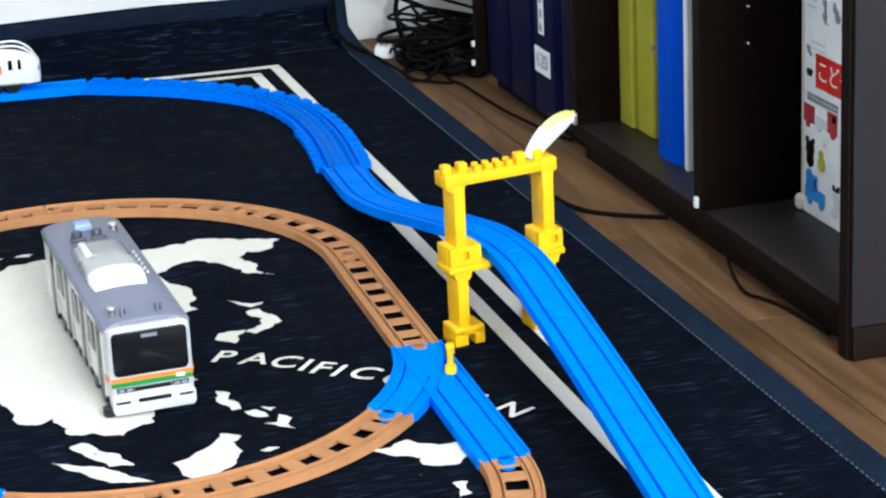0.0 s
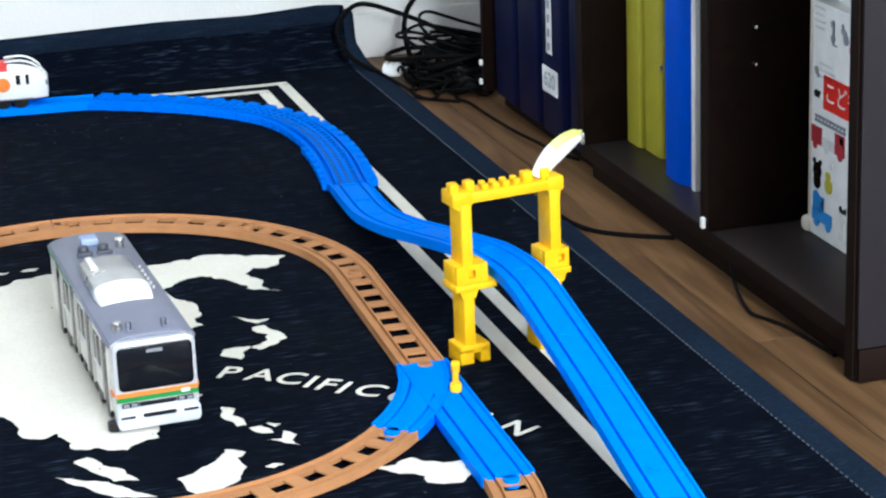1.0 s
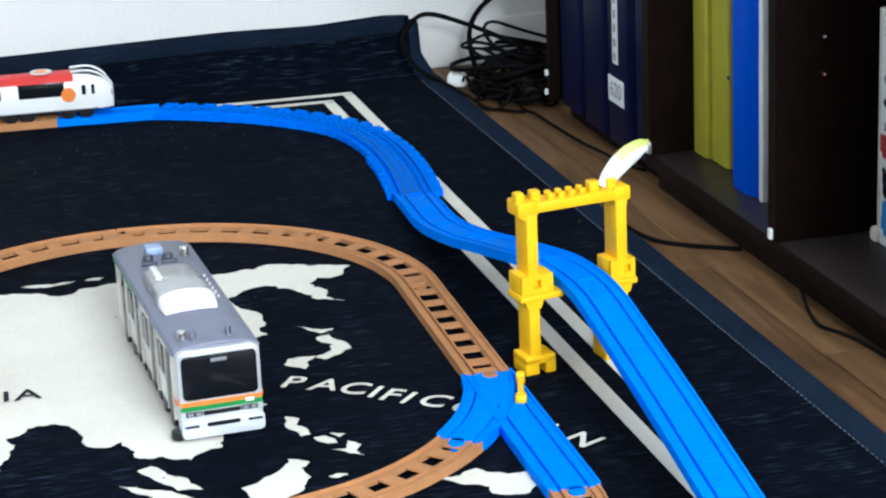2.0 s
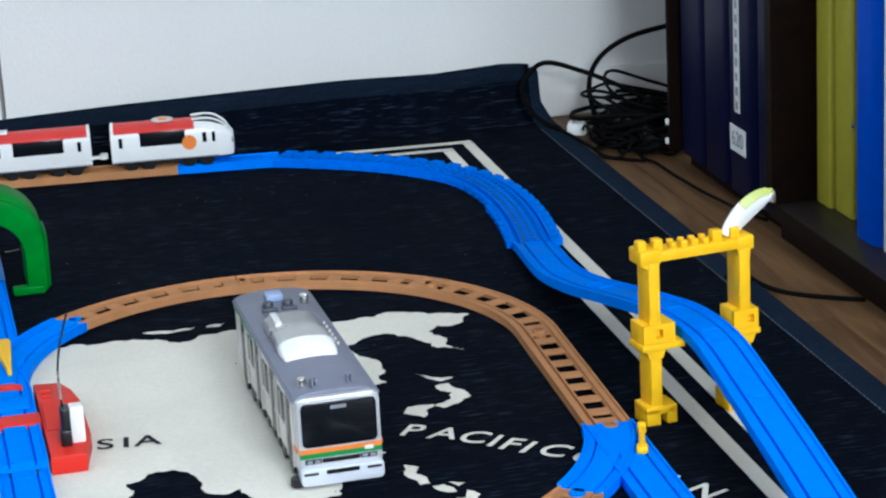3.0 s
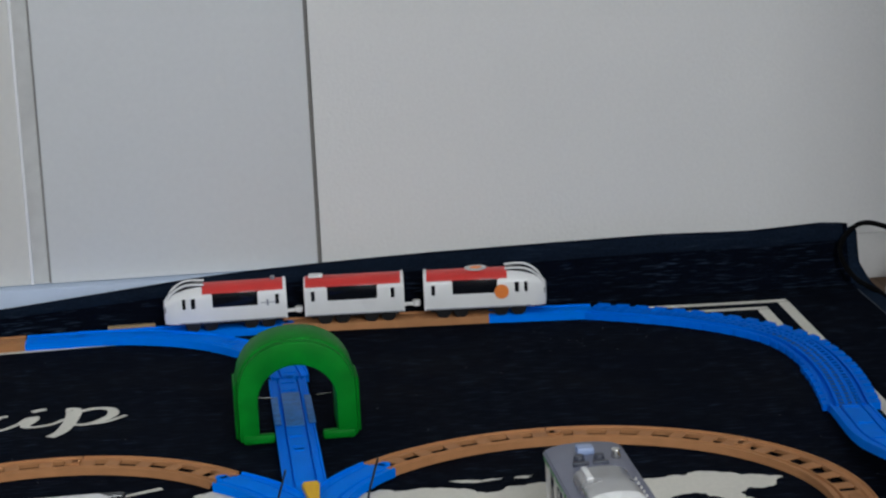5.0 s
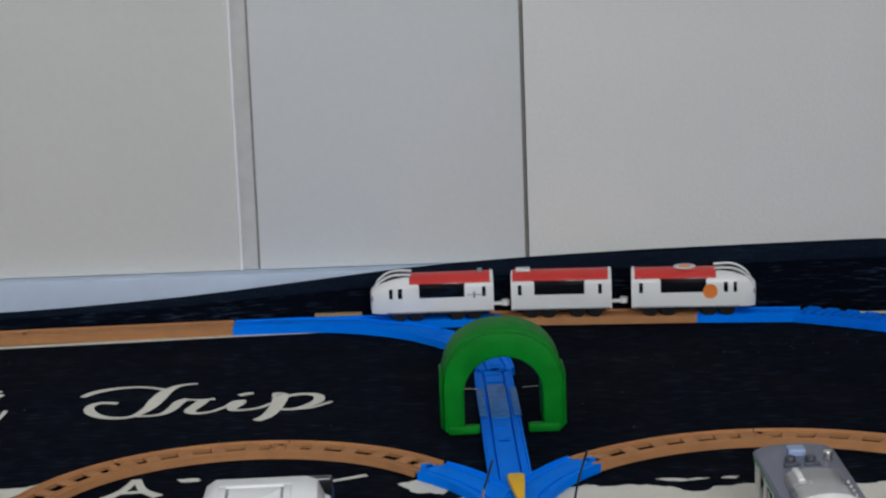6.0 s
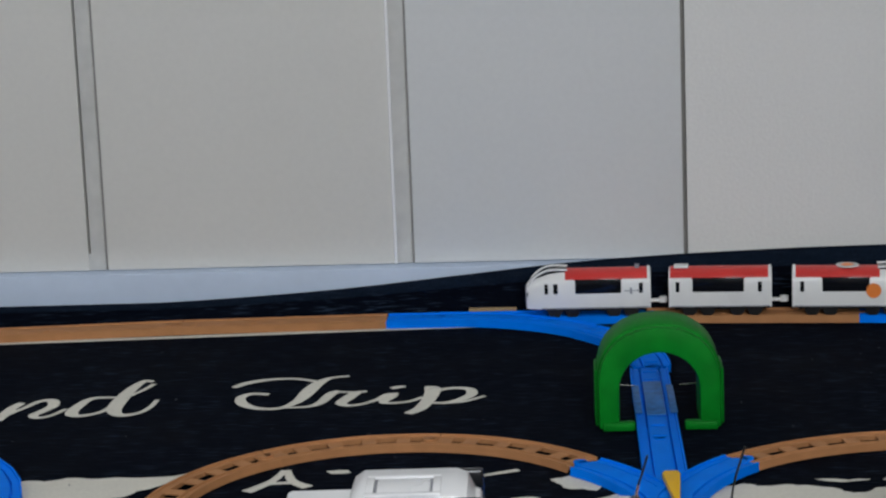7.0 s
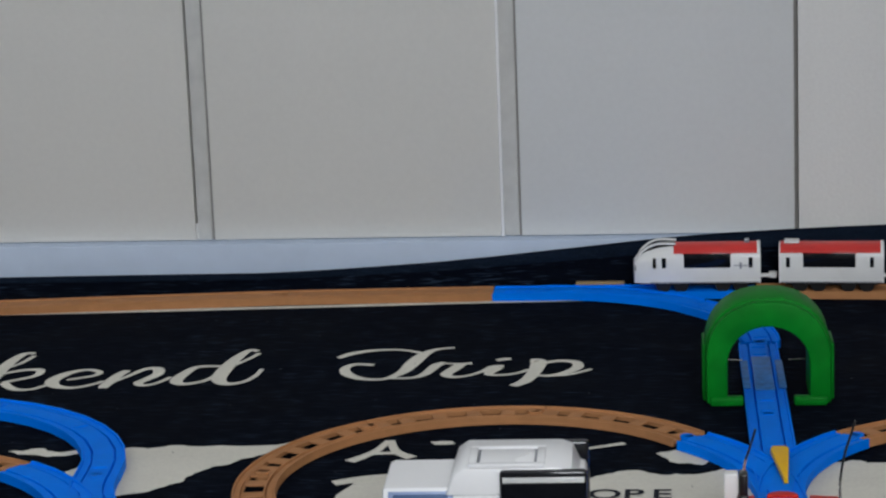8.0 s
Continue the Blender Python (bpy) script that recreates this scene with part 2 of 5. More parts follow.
def sweep(line, profile, bm=None, closed=False):
    """Drags a closed profile (across, up) along a line of points, kept upright."""
    own = bmesh.new()
    rings = []
    n = len(line)
    for i, p in enumerate(line):
        a = line[max(i - 1, 0)] if not closed else line[i - 1]
        b = line[min(i + 1, n - 1)] if not closed else line[(i + 1) % n]
        d = (Vector(b) - Vector(a)).normalized()
        side = d.cross(Vector((0, 0, 1))).normalized()
        up = side.cross(d)
        rings.append([own.verts.new(Vector(p) + side * u + up * v) for u, v in profile])
    m = len(profile)
    for i in range(n - (0 if closed else 1)):
        r, s = rings[i], rings[(i + 1) % n]
        for j in range(m):
            own.faces.new((r[j], r[(j + 1) % m], s[(j + 1) % m], s[j]))
    if not closed:
        own.faces.new(rings[0])
        own.faces.new(rings[-1][::-1])
    return join(bm, own)


def tube(points, r, bm=None, n=8, closed=False):
    return sweep(points, [(r * math.cos(2 * math.pi * k / n), r * math.sin(2 * math.pi * k / n)) for k in range(n)], bm, closed)


def spline(points, steps=8, closed=False):
    """A smooth line through points."""
    pts = [Vector(p) for p in points]
    out = []
    n = len(pts)
    for i in range(n if closed else n - 1):
        if closed:
            p0, p1, p2, p3 = pts[i - 1], pts[i], pts[(i + 1) % n], pts[(i + 2) % n]
        else:
            p0, p1, p2, p3 = pts[max(i - 1, 0)], pts[i], pts[i + 1], pts[min(i + 2, n - 1)]
        for k in range(steps):
            t = k / steps
            out.append(0.5 * ((2 * p1) + (p2 - p0) * t + (2 * p0 - 5 * p1 + 4 * p2 - p3) * t * t + (3 * p1 - p0 - 3 * p2 + p3) * t ** 3))
    if not closed:
        out.append(pts[-1])
    return out


# ---- the room ----
WALL_Y = 2.50

ground = part("floor", box(-2.0, 1.3, -1.5, 2.62, -0.06, -0.0095), FLOOR)
tagged(ground, "dark walnut floor of long planks", "floor", kind="structure")
wall_back = part("wall_north", box(0.0590, 1.3, WALL_Y, WALL_Y + 0.1, 0.0, 2.4), WALL)
tagged(wall_back, "off-white painted wall with fine texture", "wall", kind="structure")
lintel = part("wall_north_lintel", box(-2.0, 0.056, WALL_Y - 0.004, WALL_Y + 0.1, 2.05, 2.4), WALL)
tagged(lintel, "off-white painted wall over the closet", "wall", kind="structure")
wall_right = part("wall_east", box(1.2, 1.3, -1.5, WALL_Y - 0.002, 0.0, 2.4), WALL)
tagged(wall_right, "off-white painted side wall", "wall", kind="structure")


def wall_with_opening(name, along, at, lo, hi, o0, o1, z0, z1):
    """A wall 0.1 thick with one window opening through it."""
    bm = None
    for a0, a1, b0, b1 in ((lo, o0, 0.0, 2.4), (o1, hi, 0.0, 2.4), (o0, o1, 0.0, z0), (o0, o1, z1, 2.4)):
        bm = box(at - 0.1, at, a0, a1, b0, b1, bm=bm) if along == "y" else box(a0, a1, at - 0.1, at, b0, b1, bm=bm)
    return tagged(part(name, bm, WALL), "off-white painted wall with a window opening", "wall", kind="structure")


wall_with_opening("wall_west", "y", -1.9, -1.5, WALL_Y, 0.1, 1.7, 0.8, 2.1)
wall_with_opening("wall_south", "x", -1.4, -1.9, 1.2, 0.08, 1.16, 0.85, 2.1)
ceiling = part("ceiling", box(-2.0, 1.3, -1.5, 2.6, 2.4, 2.5), WALL)
tagged(ceiling, "plain off-white ceiling", "ceiling", kind="structure")

# closet: four narrow folding panels over a low bluish rail
rail = part("closet_base_rail", box(-2.0, 0.056, WALL_Y - 0.018, WALL_Y + 0.08, -0.006, 0.0472, 0.002), BASE)
tagged(rail, "bluish-white closet base rail below the doors", "base rail", kind="structure")


def closet_door(x0, x1, name, light):
    """A panel between x0 and x1 with its stile on the far side of a seam."""
    d = thing(name, "white folding closet door panel with a narrow stile", "door", pose(0, 0, 0), kind="structure")
    part("panel", box(x0 + 0.0012, x1 - 0.0185, WALL_Y, WALL_Y + 0.03, 0.048, 2.04, 0.001), DOOR_WARM, d)
    if light:
        part("stile", box(x1 - 0.0165, x1 - 0.0003, WALL_Y + 0.002, WALL_Y + 0.030, 0.048, 2.04, 0.001), DOOR_EDGE, d, "pale grey stile")
        # brighter white strip stands for light caught on the panel's edge
        part("bead", box(x1 - 0.0192, x1 - 0.0160, WALL_Y - 0.003, WALL_Y + 0.028, 0.048, 2.04, 0.0008), VAN_WHITE, d, "white strip painted in as the light on the edge")
    else:
        part("stile", box(x1 - 0.0160, x1 - 0.0003, WALL_Y + 0.001, WALL_Y + 0.030, 0.048, 2.04, 0.001), DOOR_EDGE, d, "pale grey stile")
        part("seam_foot", box(x1 - 0.0186, x1 - 0.0158, WALL_Y + 0.0015, WALL_Y + 0.028, 0.048, 0.066), DOOR_EDGE, d)
    return d


for i, (a, b) in enumerate(((-0.2325, 0.0735), (-0.5635, -0.2335), (-0.8945, -0.5645), (-1.2255, -0.8955), (-1.5565, -1.2265), (-1.88, -1.5575))):
    if i == 0:
        d = thing("door_1", "white folding closet door panel beside the wall", "door", pose(0, 0, 0), kind="structure")
        part("panel", box(a + 0.0012, 0.0545, WALL_Y, WALL_Y + 0.03, 0.048, 2.04, 0.001), DOOR, d)
    else:
        closet_door(a, b, "door_%d" % (i + 1), i % 2 == 1)
    seam = part("seam_strip", box(b - 0.0190 if i == 0 else b - 0.0003, b - 0.0146 if i == 0 else b + 0.0022, WALL_Y + (0.007 if i == 0 else 0.004), WALL_Y + 0.05, 0.048, 2.04), SEAM if i == 0 else SEAM_PALE, None)
    tagged(seam, "dull grey strip in the gap between the door panels", "trim", kind="structure")
back = part("closet_backing", box(-1.9, 0.056, WALL_Y + 0.06, WALL_Y + 0.09, 0.044, 2.05), GREY)
tagged(back, "dark inside of the closet", "closet", kind="structure")
skirt = part("baseboard", box(0.06, 1.2, WALL_Y - 0.008, WALL_Y - 0.001, -0.006, 0.045, 0.002), WALL)
tagged(skirt, "white baseboard along the wall", "baseboard", kind="structure")

# ---- the rug: a sheet on the floor whose far edge climbs the wall ----
RUG_R, RUG_BACK = 0.650, 2.447


RISES = ((-1.5, 0.012), (-0.80, 0.0145), (-0.62, 0.0155), (-0.50, 0.0165), (-0.44, 0.0190), (-0.38, 0.0220), (-0.32, 0.0255), (-0.26, 0.0305), (-0.20, 0.0365), (-0.14, 0.0425), (-0.085, 0.0480), (-0.03, 0.052), (0.06, 0.056), (0.18, 0.060), (0.30, 0.062), (0.42, 0.063), (0.52, 0.060), (0.60, 0.064), (0.64, 0.061), (0.66, 0.056))


def rug_rise(x):
    """Height to which the far edge stands up at x."""
    for (x0, z0), (x1, z1) in zip(RISES, RISES[1:]):
        if x <= x1:
            return z0 + (z1 - z0) * max(0.0, min(1.0, (x - x0) / (x1 - x0)))
    return RISES[-1][1]


def rug_point(x, s, lift=0.0):
    """A point of the rug at x, s metres from y = 0 along its surface."""
    bend = RUG_BACK
    wave = 0.0016 * math.sin(7.1 * x + 2.0) + 0.001 * math.sin(17 * x)
    if s <= bend:
        return (x, s, lift)
    u = (s - bend) / 0.07
    return (x, bend + 0.024 * min(u, 1) ** 0.6 + wave, rug_rise(x) * u + lift)


def rug_sheet():
    bm = bmesh.new()
    xs = [-1.5 + i * 0.025 for i in range(int((RUG_R - 0.022 + 1.5) / 0.025) + 1)]
    xs.append(RUG_R - 0.02)
    ss = [-0.4 + i * 0.1 for i in range(28)] + [2.40, 2.43, RUG_BACK] + [RUG_BACK + 0.07 * k / 8 for k in range(1, 9)]
    grid = [[bm.verts.new(rug_point(x, s)) for s in ss] for x in xs]
    for i in range(len(xs) - 1):
        for j in range(len(ss) - 1):
            bm.faces.new((grid[i][j], grid[i + 1][j], grid[i + 1][j + 1], grid[i][j + 1]))
    r = bmesh.ops.extrude_face_region(bm, geom=bm.faces[:])
    for v in r["geom"]:
        if isinstance(v, bmesh.types.BMVert):
            if v.co.y < RUG_BACK + 0.001:
                v.co.z -= 0.0055
            else:
                v.co.y += 0.006
    return bm


rug = part("rug", rug_sheet(), NAVY_RUG)
tagged(rug, "navy woven rug with cream world map, edge bent up the wall", "rug")


def rug_binding():
    bm = bmesh.new()
    ss = [-0.4 + i * 0.1 for i in range(28)] + [2.40, 2.43, RUG_BACK] + [RUG_BACK + 0.07 * k / 8 for k in range(1, 9)]
    prev = None
    for s in ss:
        ring = []
        up = max(0.0, (s - RUG_BACK) / 0.07)
        slim = 1.0 - 0.55 * min(1.0, up * 2.5)
        for dx, dz in ((-0.022 * slim, 0.0006), (-0.012 * slim, 0.0022), (0.0, 0.001), (0.002, -0.005), (-0.022 * slim, -0.005)):
            x, y, z = rug_point(RUG_R - 0.022 * (1 - slim), s, dz)
            ring.append(bm.verts.new((x + dx, y - 0.002 * up, z - 0.004 * up * up)))
        if prev:
            for k in range(5):
                bm.faces.new((prev[k], prev[(k + 1) % 5], ring[(k + 1) % 5], ring[k]))
        prev = ring
    return bm


part("binding", rug_binding(), RUG_EDGE, rug, "slate-blue stitched binding")


def back_binding():
    """The bound far edge, standing up along the wall."""
    bm = bmesh.new()
    prev = None
    for i in range(87):
        x = -1.5 + i * 0.0247
        ring = []
        for u, dy in ((0.72, -0.0004), (0.78, -0.0016), (0.96, -0.0016), (1.0, 0.002)):
            px, py, pz = rug_point(x, RUG_BACK + 0.07 * u)
            ring.append(bm.verts.new((px, py + dy, pz + (0.0012 if u == 1.0 else 0.0))))
        if prev:
            for k in range(3):
                bm.faces.new((prev[k], prev[k + 1], ring[k + 1], ring[k]))
        prev = ring
    return bm


part("back_binding", back_binding(), DARK_EDGE, rug, "slate-blue bound far edge")
stitch = None
for k in range(210):
    stitch = box(RUG_R - 0.0231, RUG_R - 0.0227, 0.95 + 0.007 * k, 0.9535 + 0.007 * k, 0.0004, 0.0011, bm=stitch)
stitch = part("stitches", stitch, THREAD, rug, "row of small pale stitches")
tagged(stitch, "row of small pale stitches", "", kind="stuff")


def flat(outline, z, bm=None):
    own = bmesh.new()
    vs = [own.verts.new((x, y, z)) for x, y in outline]
    es = [own.edges.new((vs[i], vs[(i + 1) % len(vs)])) for i in range(len(vs))]
    bmesh.ops.triangle_fill(own, use_beauty=True, edges=es)
    return join(bm, own)


CORNER = (0.5175, 2.3735)


def bar(name, u0, u1, v0, v1, turn):
    """A printed stripe, slightly turned about the inner stripe's corner."""
    c, s = math.cos(radians(turn)), math.sin(radians(turn))
    pts = [(CORNER[0] + u * c - v * s, CORNER[1] + u * s + v * c) for u, v in ((u0, v0), (u1, v0), (u1, v1), (u0, v1))]
    part(name, flat(pts, 0.0006), CREAM, rug, "cream printed border stripe")


bar("border_stripe", 0.0145, 0.0265, -2.6, 0.0145, -0.6)
bar("border_stripe", -0.0125, 0.0, -2.6, -0.0115, -0.6)


def far_stripe(back, lead, width):
    """A stripe along the far edge, which the rug's creases bow a little."""
    way = [(-1.3, 2.352), (-0.80, 2.366), (-0.42, 2.388), (-0.26, 2.399), (-0.10, 2.406), (0.08, 2.409), (0.25, 2.397), (0.40, 2.376), (0.5175, 2.3680)]
    line = spline([(a, b + back, 0.0) for a, b in way], 6)
    own = bmesh.new()
    rows = [(own.verts.new((p.x, p.y - width / 2, 0.0006)), own.verts.new((p.x, p.y + width / 2, 0.0006))) for p in line + [line[-1] + Vector((lead, -0.0003, 0))]]
    for a, b in zip(rows, rows[1:]):
        own.faces.new((a[0], b[0], b[1], a[1]))
    part("border_stripe", own, CREAM, rug, "cream printed border stripe")


far_stripe(0.0, -0.0005, 0.0105)
far_stripe(0.0265, 0.0262, 0.0110)


# ---- toy track ----
R = 0.2145
RAIL_L = [(-0.0168, 0.0), (-0.0168, 0.0020), (-0.0165, 0.0022), (-0.0165, 0.0068), (-0.0151, 0.0068), (-0.0147, 0.0050), (-0.0104, 0.0050), (-0.0101, 0.0030), (-0.0090, 0.0030), (-0.0087, 0.0060), (-0.0075, 0.0060), (-0.0075, 0.0044), (-0.0086, 0.0042), (-0.0086, 0.0020), (-0.0142, 0.0020), (-0.0142, 0.0)]
RAIL_R = [(-u, v) for u, v in reversed(RAIL_L)]
HALF_SOLID = [(-0.0178, 0.0), (-0.0178, 0.0077), (-0.0162, 0.0077), (-0.0158, 0.0061), (-0.0102, 0.0062), (-0.0099, 0.0030), (-0.0086, 0.0030), (-0.0083, 0.0066), (-0.0052, 0.0070)]
SOLID = HALF_SOLID + [(-u, v) for u, v in reversed(HALF_SOLID)]


def arc(x, y, heading, angle, radius=R, z=0.0008, steps=12):
    """Points along a bend that starts at (x, y): angle in degrees, to the left if positive. Also the end and its heading."""
    s = 1 if angle > 0 else -1
    h = radians(heading)
    cx, cy = x - math.sin(h) * radius * s, y + math.cos(h) * radius * s
    pts = []
    for k in range(steps + 1):
        a = h + radians(angle) * k / steps
        pts.append((cx + math.sin(a) * radius * s, cy - math.cos(a) * radius * s, z))
    return pts, (pts[-1][0], pts[-1][1], heading + angle)


def straight(x, y, heading, length, z=0.0008, steps=12):
    h = radians(heading)
    pts = [(x + math.cos(h) * length * k / steps, y + math.sin(h) * length * k / steps, z) for k in range(steps + 1)]
    return pts, (pts[-1][0], pts[-1][1], heading)


def at_along(line, d):
    """Point and direction d metres along a line."""
    for i in range(len(line) - 1):
        a, b = Vector(line[i]), Vector(line[i + 1])
        l = (b - a).length
        if d <= l or i == len(line) - 2:
            return a.lerp(b, min(d / l, 1.0)), (b - a).normalized()
        d -= l


def ladder(line, material, t):
    """A track with open slots between its sleepers."""
    part("rail", sweep(line, RAIL_L), material, t)
    part("rail", sweep(line, RAIL_R), material, t)
    total = sum((Vector(line[i + 1]) - Vector(line[i])).length for i in range(len(line) - 1))
    n = max(2, round(total / 0.0268))
    for k in range(n + 1):
        d = total * k / n
        wide = 0.026 if k in (0, n) else 0.0118
        lo, hi = max(0.0, d - wide / 2), min(total, d + wide / 2)
        p, _ = at_along(line, lo)
        q, _ = at_along(line, hi)
        part("sleeper", sweep([p, q], [(-0.0077, 0.0044), (-0.0077, 0.0056), (0.0077, 0.0056), (0.0077, 0.0044)]), material, t)


def tongue(line, end=True):
    """The connecting tab at one end of a track."""
    p, q = (Vector(line[-1]), Vector(line[-2])) if end else (Vector(line[0]), Vector(line[1]))
    d = (p - q).normalized()
    bm = sweep([p, p + d * 0.006], [(-0.004, 0.002), (-0.004, 0.0075), (0.004, 0.0075), (0.004, 0.002)])
    c = p + d * 0.007
    return cyl(c.x, c.y, c.z + 0.002, c.z + 0.0075, 0.0055, n=14, bm=bm)


def track(line, material, slots, name, label):
    t = thing(name, label, "toy track")
    if slots:
        ladder(line, material, t)
    else:
        part("rail", sweep(line, SOLID), material, t)
    part("connector", tongue(line), material, t)
    if not slots:
        # raised sleepers moulded between the grooves
        total = sum((Vector(line[i + 1]) - Vector(line[i])).length for i in range(len(line) - 1))
        for d in (0.012, total * 0.36, total * 0.64, total - 0.016):
            p, w = at_along(line, d)
            q = p + w * 0.004
            part("locking_rib", sweep([p, q], [(-0.006, 0.004), (-0.006, 0.0078), (0.006, 0.0078), (0.006, 0.004)]), material, t)
    return t


TAN = "tan plastic toy railway track with open sleepers on the rug"
BLU = "bright blue plastic toy railway track on the rug"


def bend(x, y, h, angle, material=BROWN, slots=True, radius=R):
    line, end = arc(x, y, h, angle, radius)
    track(line, material, slots, "curved_track", "curved " + (TAN if material is BROWN else BLU))
    return end


def run(x, y, h, length, material=BROWN, slots=True):
    line, end = straight(x, y, h, length)
    track(line, material, slots, "straight_track", "straight " + (TAN if material is BROWN else BLU))
    return end


def turnout(lines, label, lever=None):
    """A switch: several ways moulded in one blue plate."""
    t = thing("track_switch", label, "track switch")
    for k, line in enumerate(lines):
        part("switch_way", sweep([(p[0], p[1], p[2] + 0.0004 * k) for p in line], SOLID), BLUE, t)
        part("connector", tongue(line), BLUE, t)
    if lever:
        x, y, turn = lever
        bm = box(-0.0022, 0.0022, -0.022, 0.016, 0.0070, 0.0125, 0.0012)
        bm = box(-0.0042, 0.0042, -0.028, -0.018, 0.0066, 0.0135, 0.0025, bm=bm)
        bm = box(-0.0032, 0.0032, 0.012, 0.018, 0.0066, 0.0150, 0.0015, bm=bm)
        part("lever", bm, YELLOW, t, "small yellow switch lever", pose(x, y, 0, 0, 0, turn))
    return t


# the loop on the side of the shelf
x, y, h = 0.0727, 1.8960, 45.0
for turn in (-46, -45.5, -45.5):
    x, y, h = bend(x, y, h, turn)
x, y, h = run(x, y, h, 0.2222)
main_way, end = straight(x, y, h, 0.214)
branch, fork = arc(x, y + 0.022, h, -39)
branch = branch[2:]
turnout([main_way, branch], "blue plastic Y-shaped track switch with a yellow lever", (0.4432, 1.4745, -17))
bend(*end, -45)
x, y, h = bend(*fork, -48)
x, y, h = bend(x, y, h, -32)
bend(x, y, h, -50, BLUE, False)

# three-way switch behind the red crossing, and its two loops
stem, stem_end = straight(0.0175, 1.745, 91, 0.214)
left_way, _ = arc(0.0175, 1.745, 91, 45)
right_way, _ = arc(0.0175, 1.745, 91, -45)
yswitch = turnout([stem, left_way, right_way], "blue plastic three-way track switch with a yellow pointer")
arrow = prism([(-0.0072, 0.030), (-0.0054, 0.036), (0.0054, 0.036), (0.0072, 0.030), (0.0016, -0.044), (-0.0016, -0.044)], 0.0078, 0.0135, bevel=0.0012)
part("pointer", arrow, YELLOW, yswitch, "yellow arrow-shaped pointer", pose(0.0205, 1.816, 0.001, 0, 0, 2))
x, y, h = left_way[-1][0] - 0.0035, left_way[-1][1] + 0.0080, 127.7
for _ in range(4):
    x, y, h = bend(x, y, h, 45, radius=0.185)

# through the tunnel to the far line
x, y, h = run(*stem_end, 0.118, BLUE, False)
x, y, h = run(x, y, h, 0.118, BLUE, False)
bend(-0.0500, 2.3550, -45, -45, BLUE, False)
main_way, _ = straight(-0.2025, 2.4190, 0, 0.2135)
branch, _ = arc(-0.2025, 2.4190, 0, -45)
far_switch = turnout([main_way, branch], "blue plastic track switch on the far line")
part("switch_plate", box(-0.172, -0.122, 2.4395, 2.4470, 0.006, 0.0105, 0.001), TAN_PLATE, far_switch, "small tan switch plate")
run(-0.2555, 2.4190, 0, 0.053, BLUE, False)
x, y, h = run(-0.2560, 2.4190, 182.4, 0.2138, BROWN, False)
x, y, h = run(x, y, 185.4, 0.2138, BROWN, False)
x, y, h = run(x, y, 187.0, 0.2138, BROWN, False)
x, y, h = run(0.0115, 2.4185, -4.6, 0.2165, BROWN, False)
x, y, h = run(x, y, h - 2.4, 0.107, BLUE, False)

# the climbing line: flexible rail, then smooth rail up to the yellow gate and on
CLIMB = [(x, y, 0.0008), (0.3800, 2.361, 0.0008), (0.4325, 2.322, 0.0008), (0.478, 2.271, 0.0008), (0.503, 2.222, 0.0008), (0.513, 2.160, 0.0008), (0.513, 2.090, 0.0008), (0.507, 2.025, 0.0008), (0.500, 1.975, 0.001)]
RISE = [(0.500, 1.975, 0.001), (0.493, 1.925, 0.008), (0.482, 1.826, 0.020), (0.481, 1.745, 0.033), (0.488, 1.680, 0.044), (0.496, 1.618, 0.054), (0.503, 1.562, 0.061), (0.5070, 1.500, 0.0610), (0.5020, 1.420, 0.0550), (0.4950, 1.320, 0.0455), (0.4880, 1.220, 0.0335), (0.4810, 1.120, 0.0215), (0.4740, 1.020, 0.0115), (0.4670, 0.920, 0.0030)]
flex_line = spline(CLIMB, 8)
flex = thing("flexible_track", "blue flexible toy track of many jointed links", "toy track")
total = sum((flex_line[i + 1] - flex_line[i]).length for i in range(len(flex_line) - 1))
links = 24
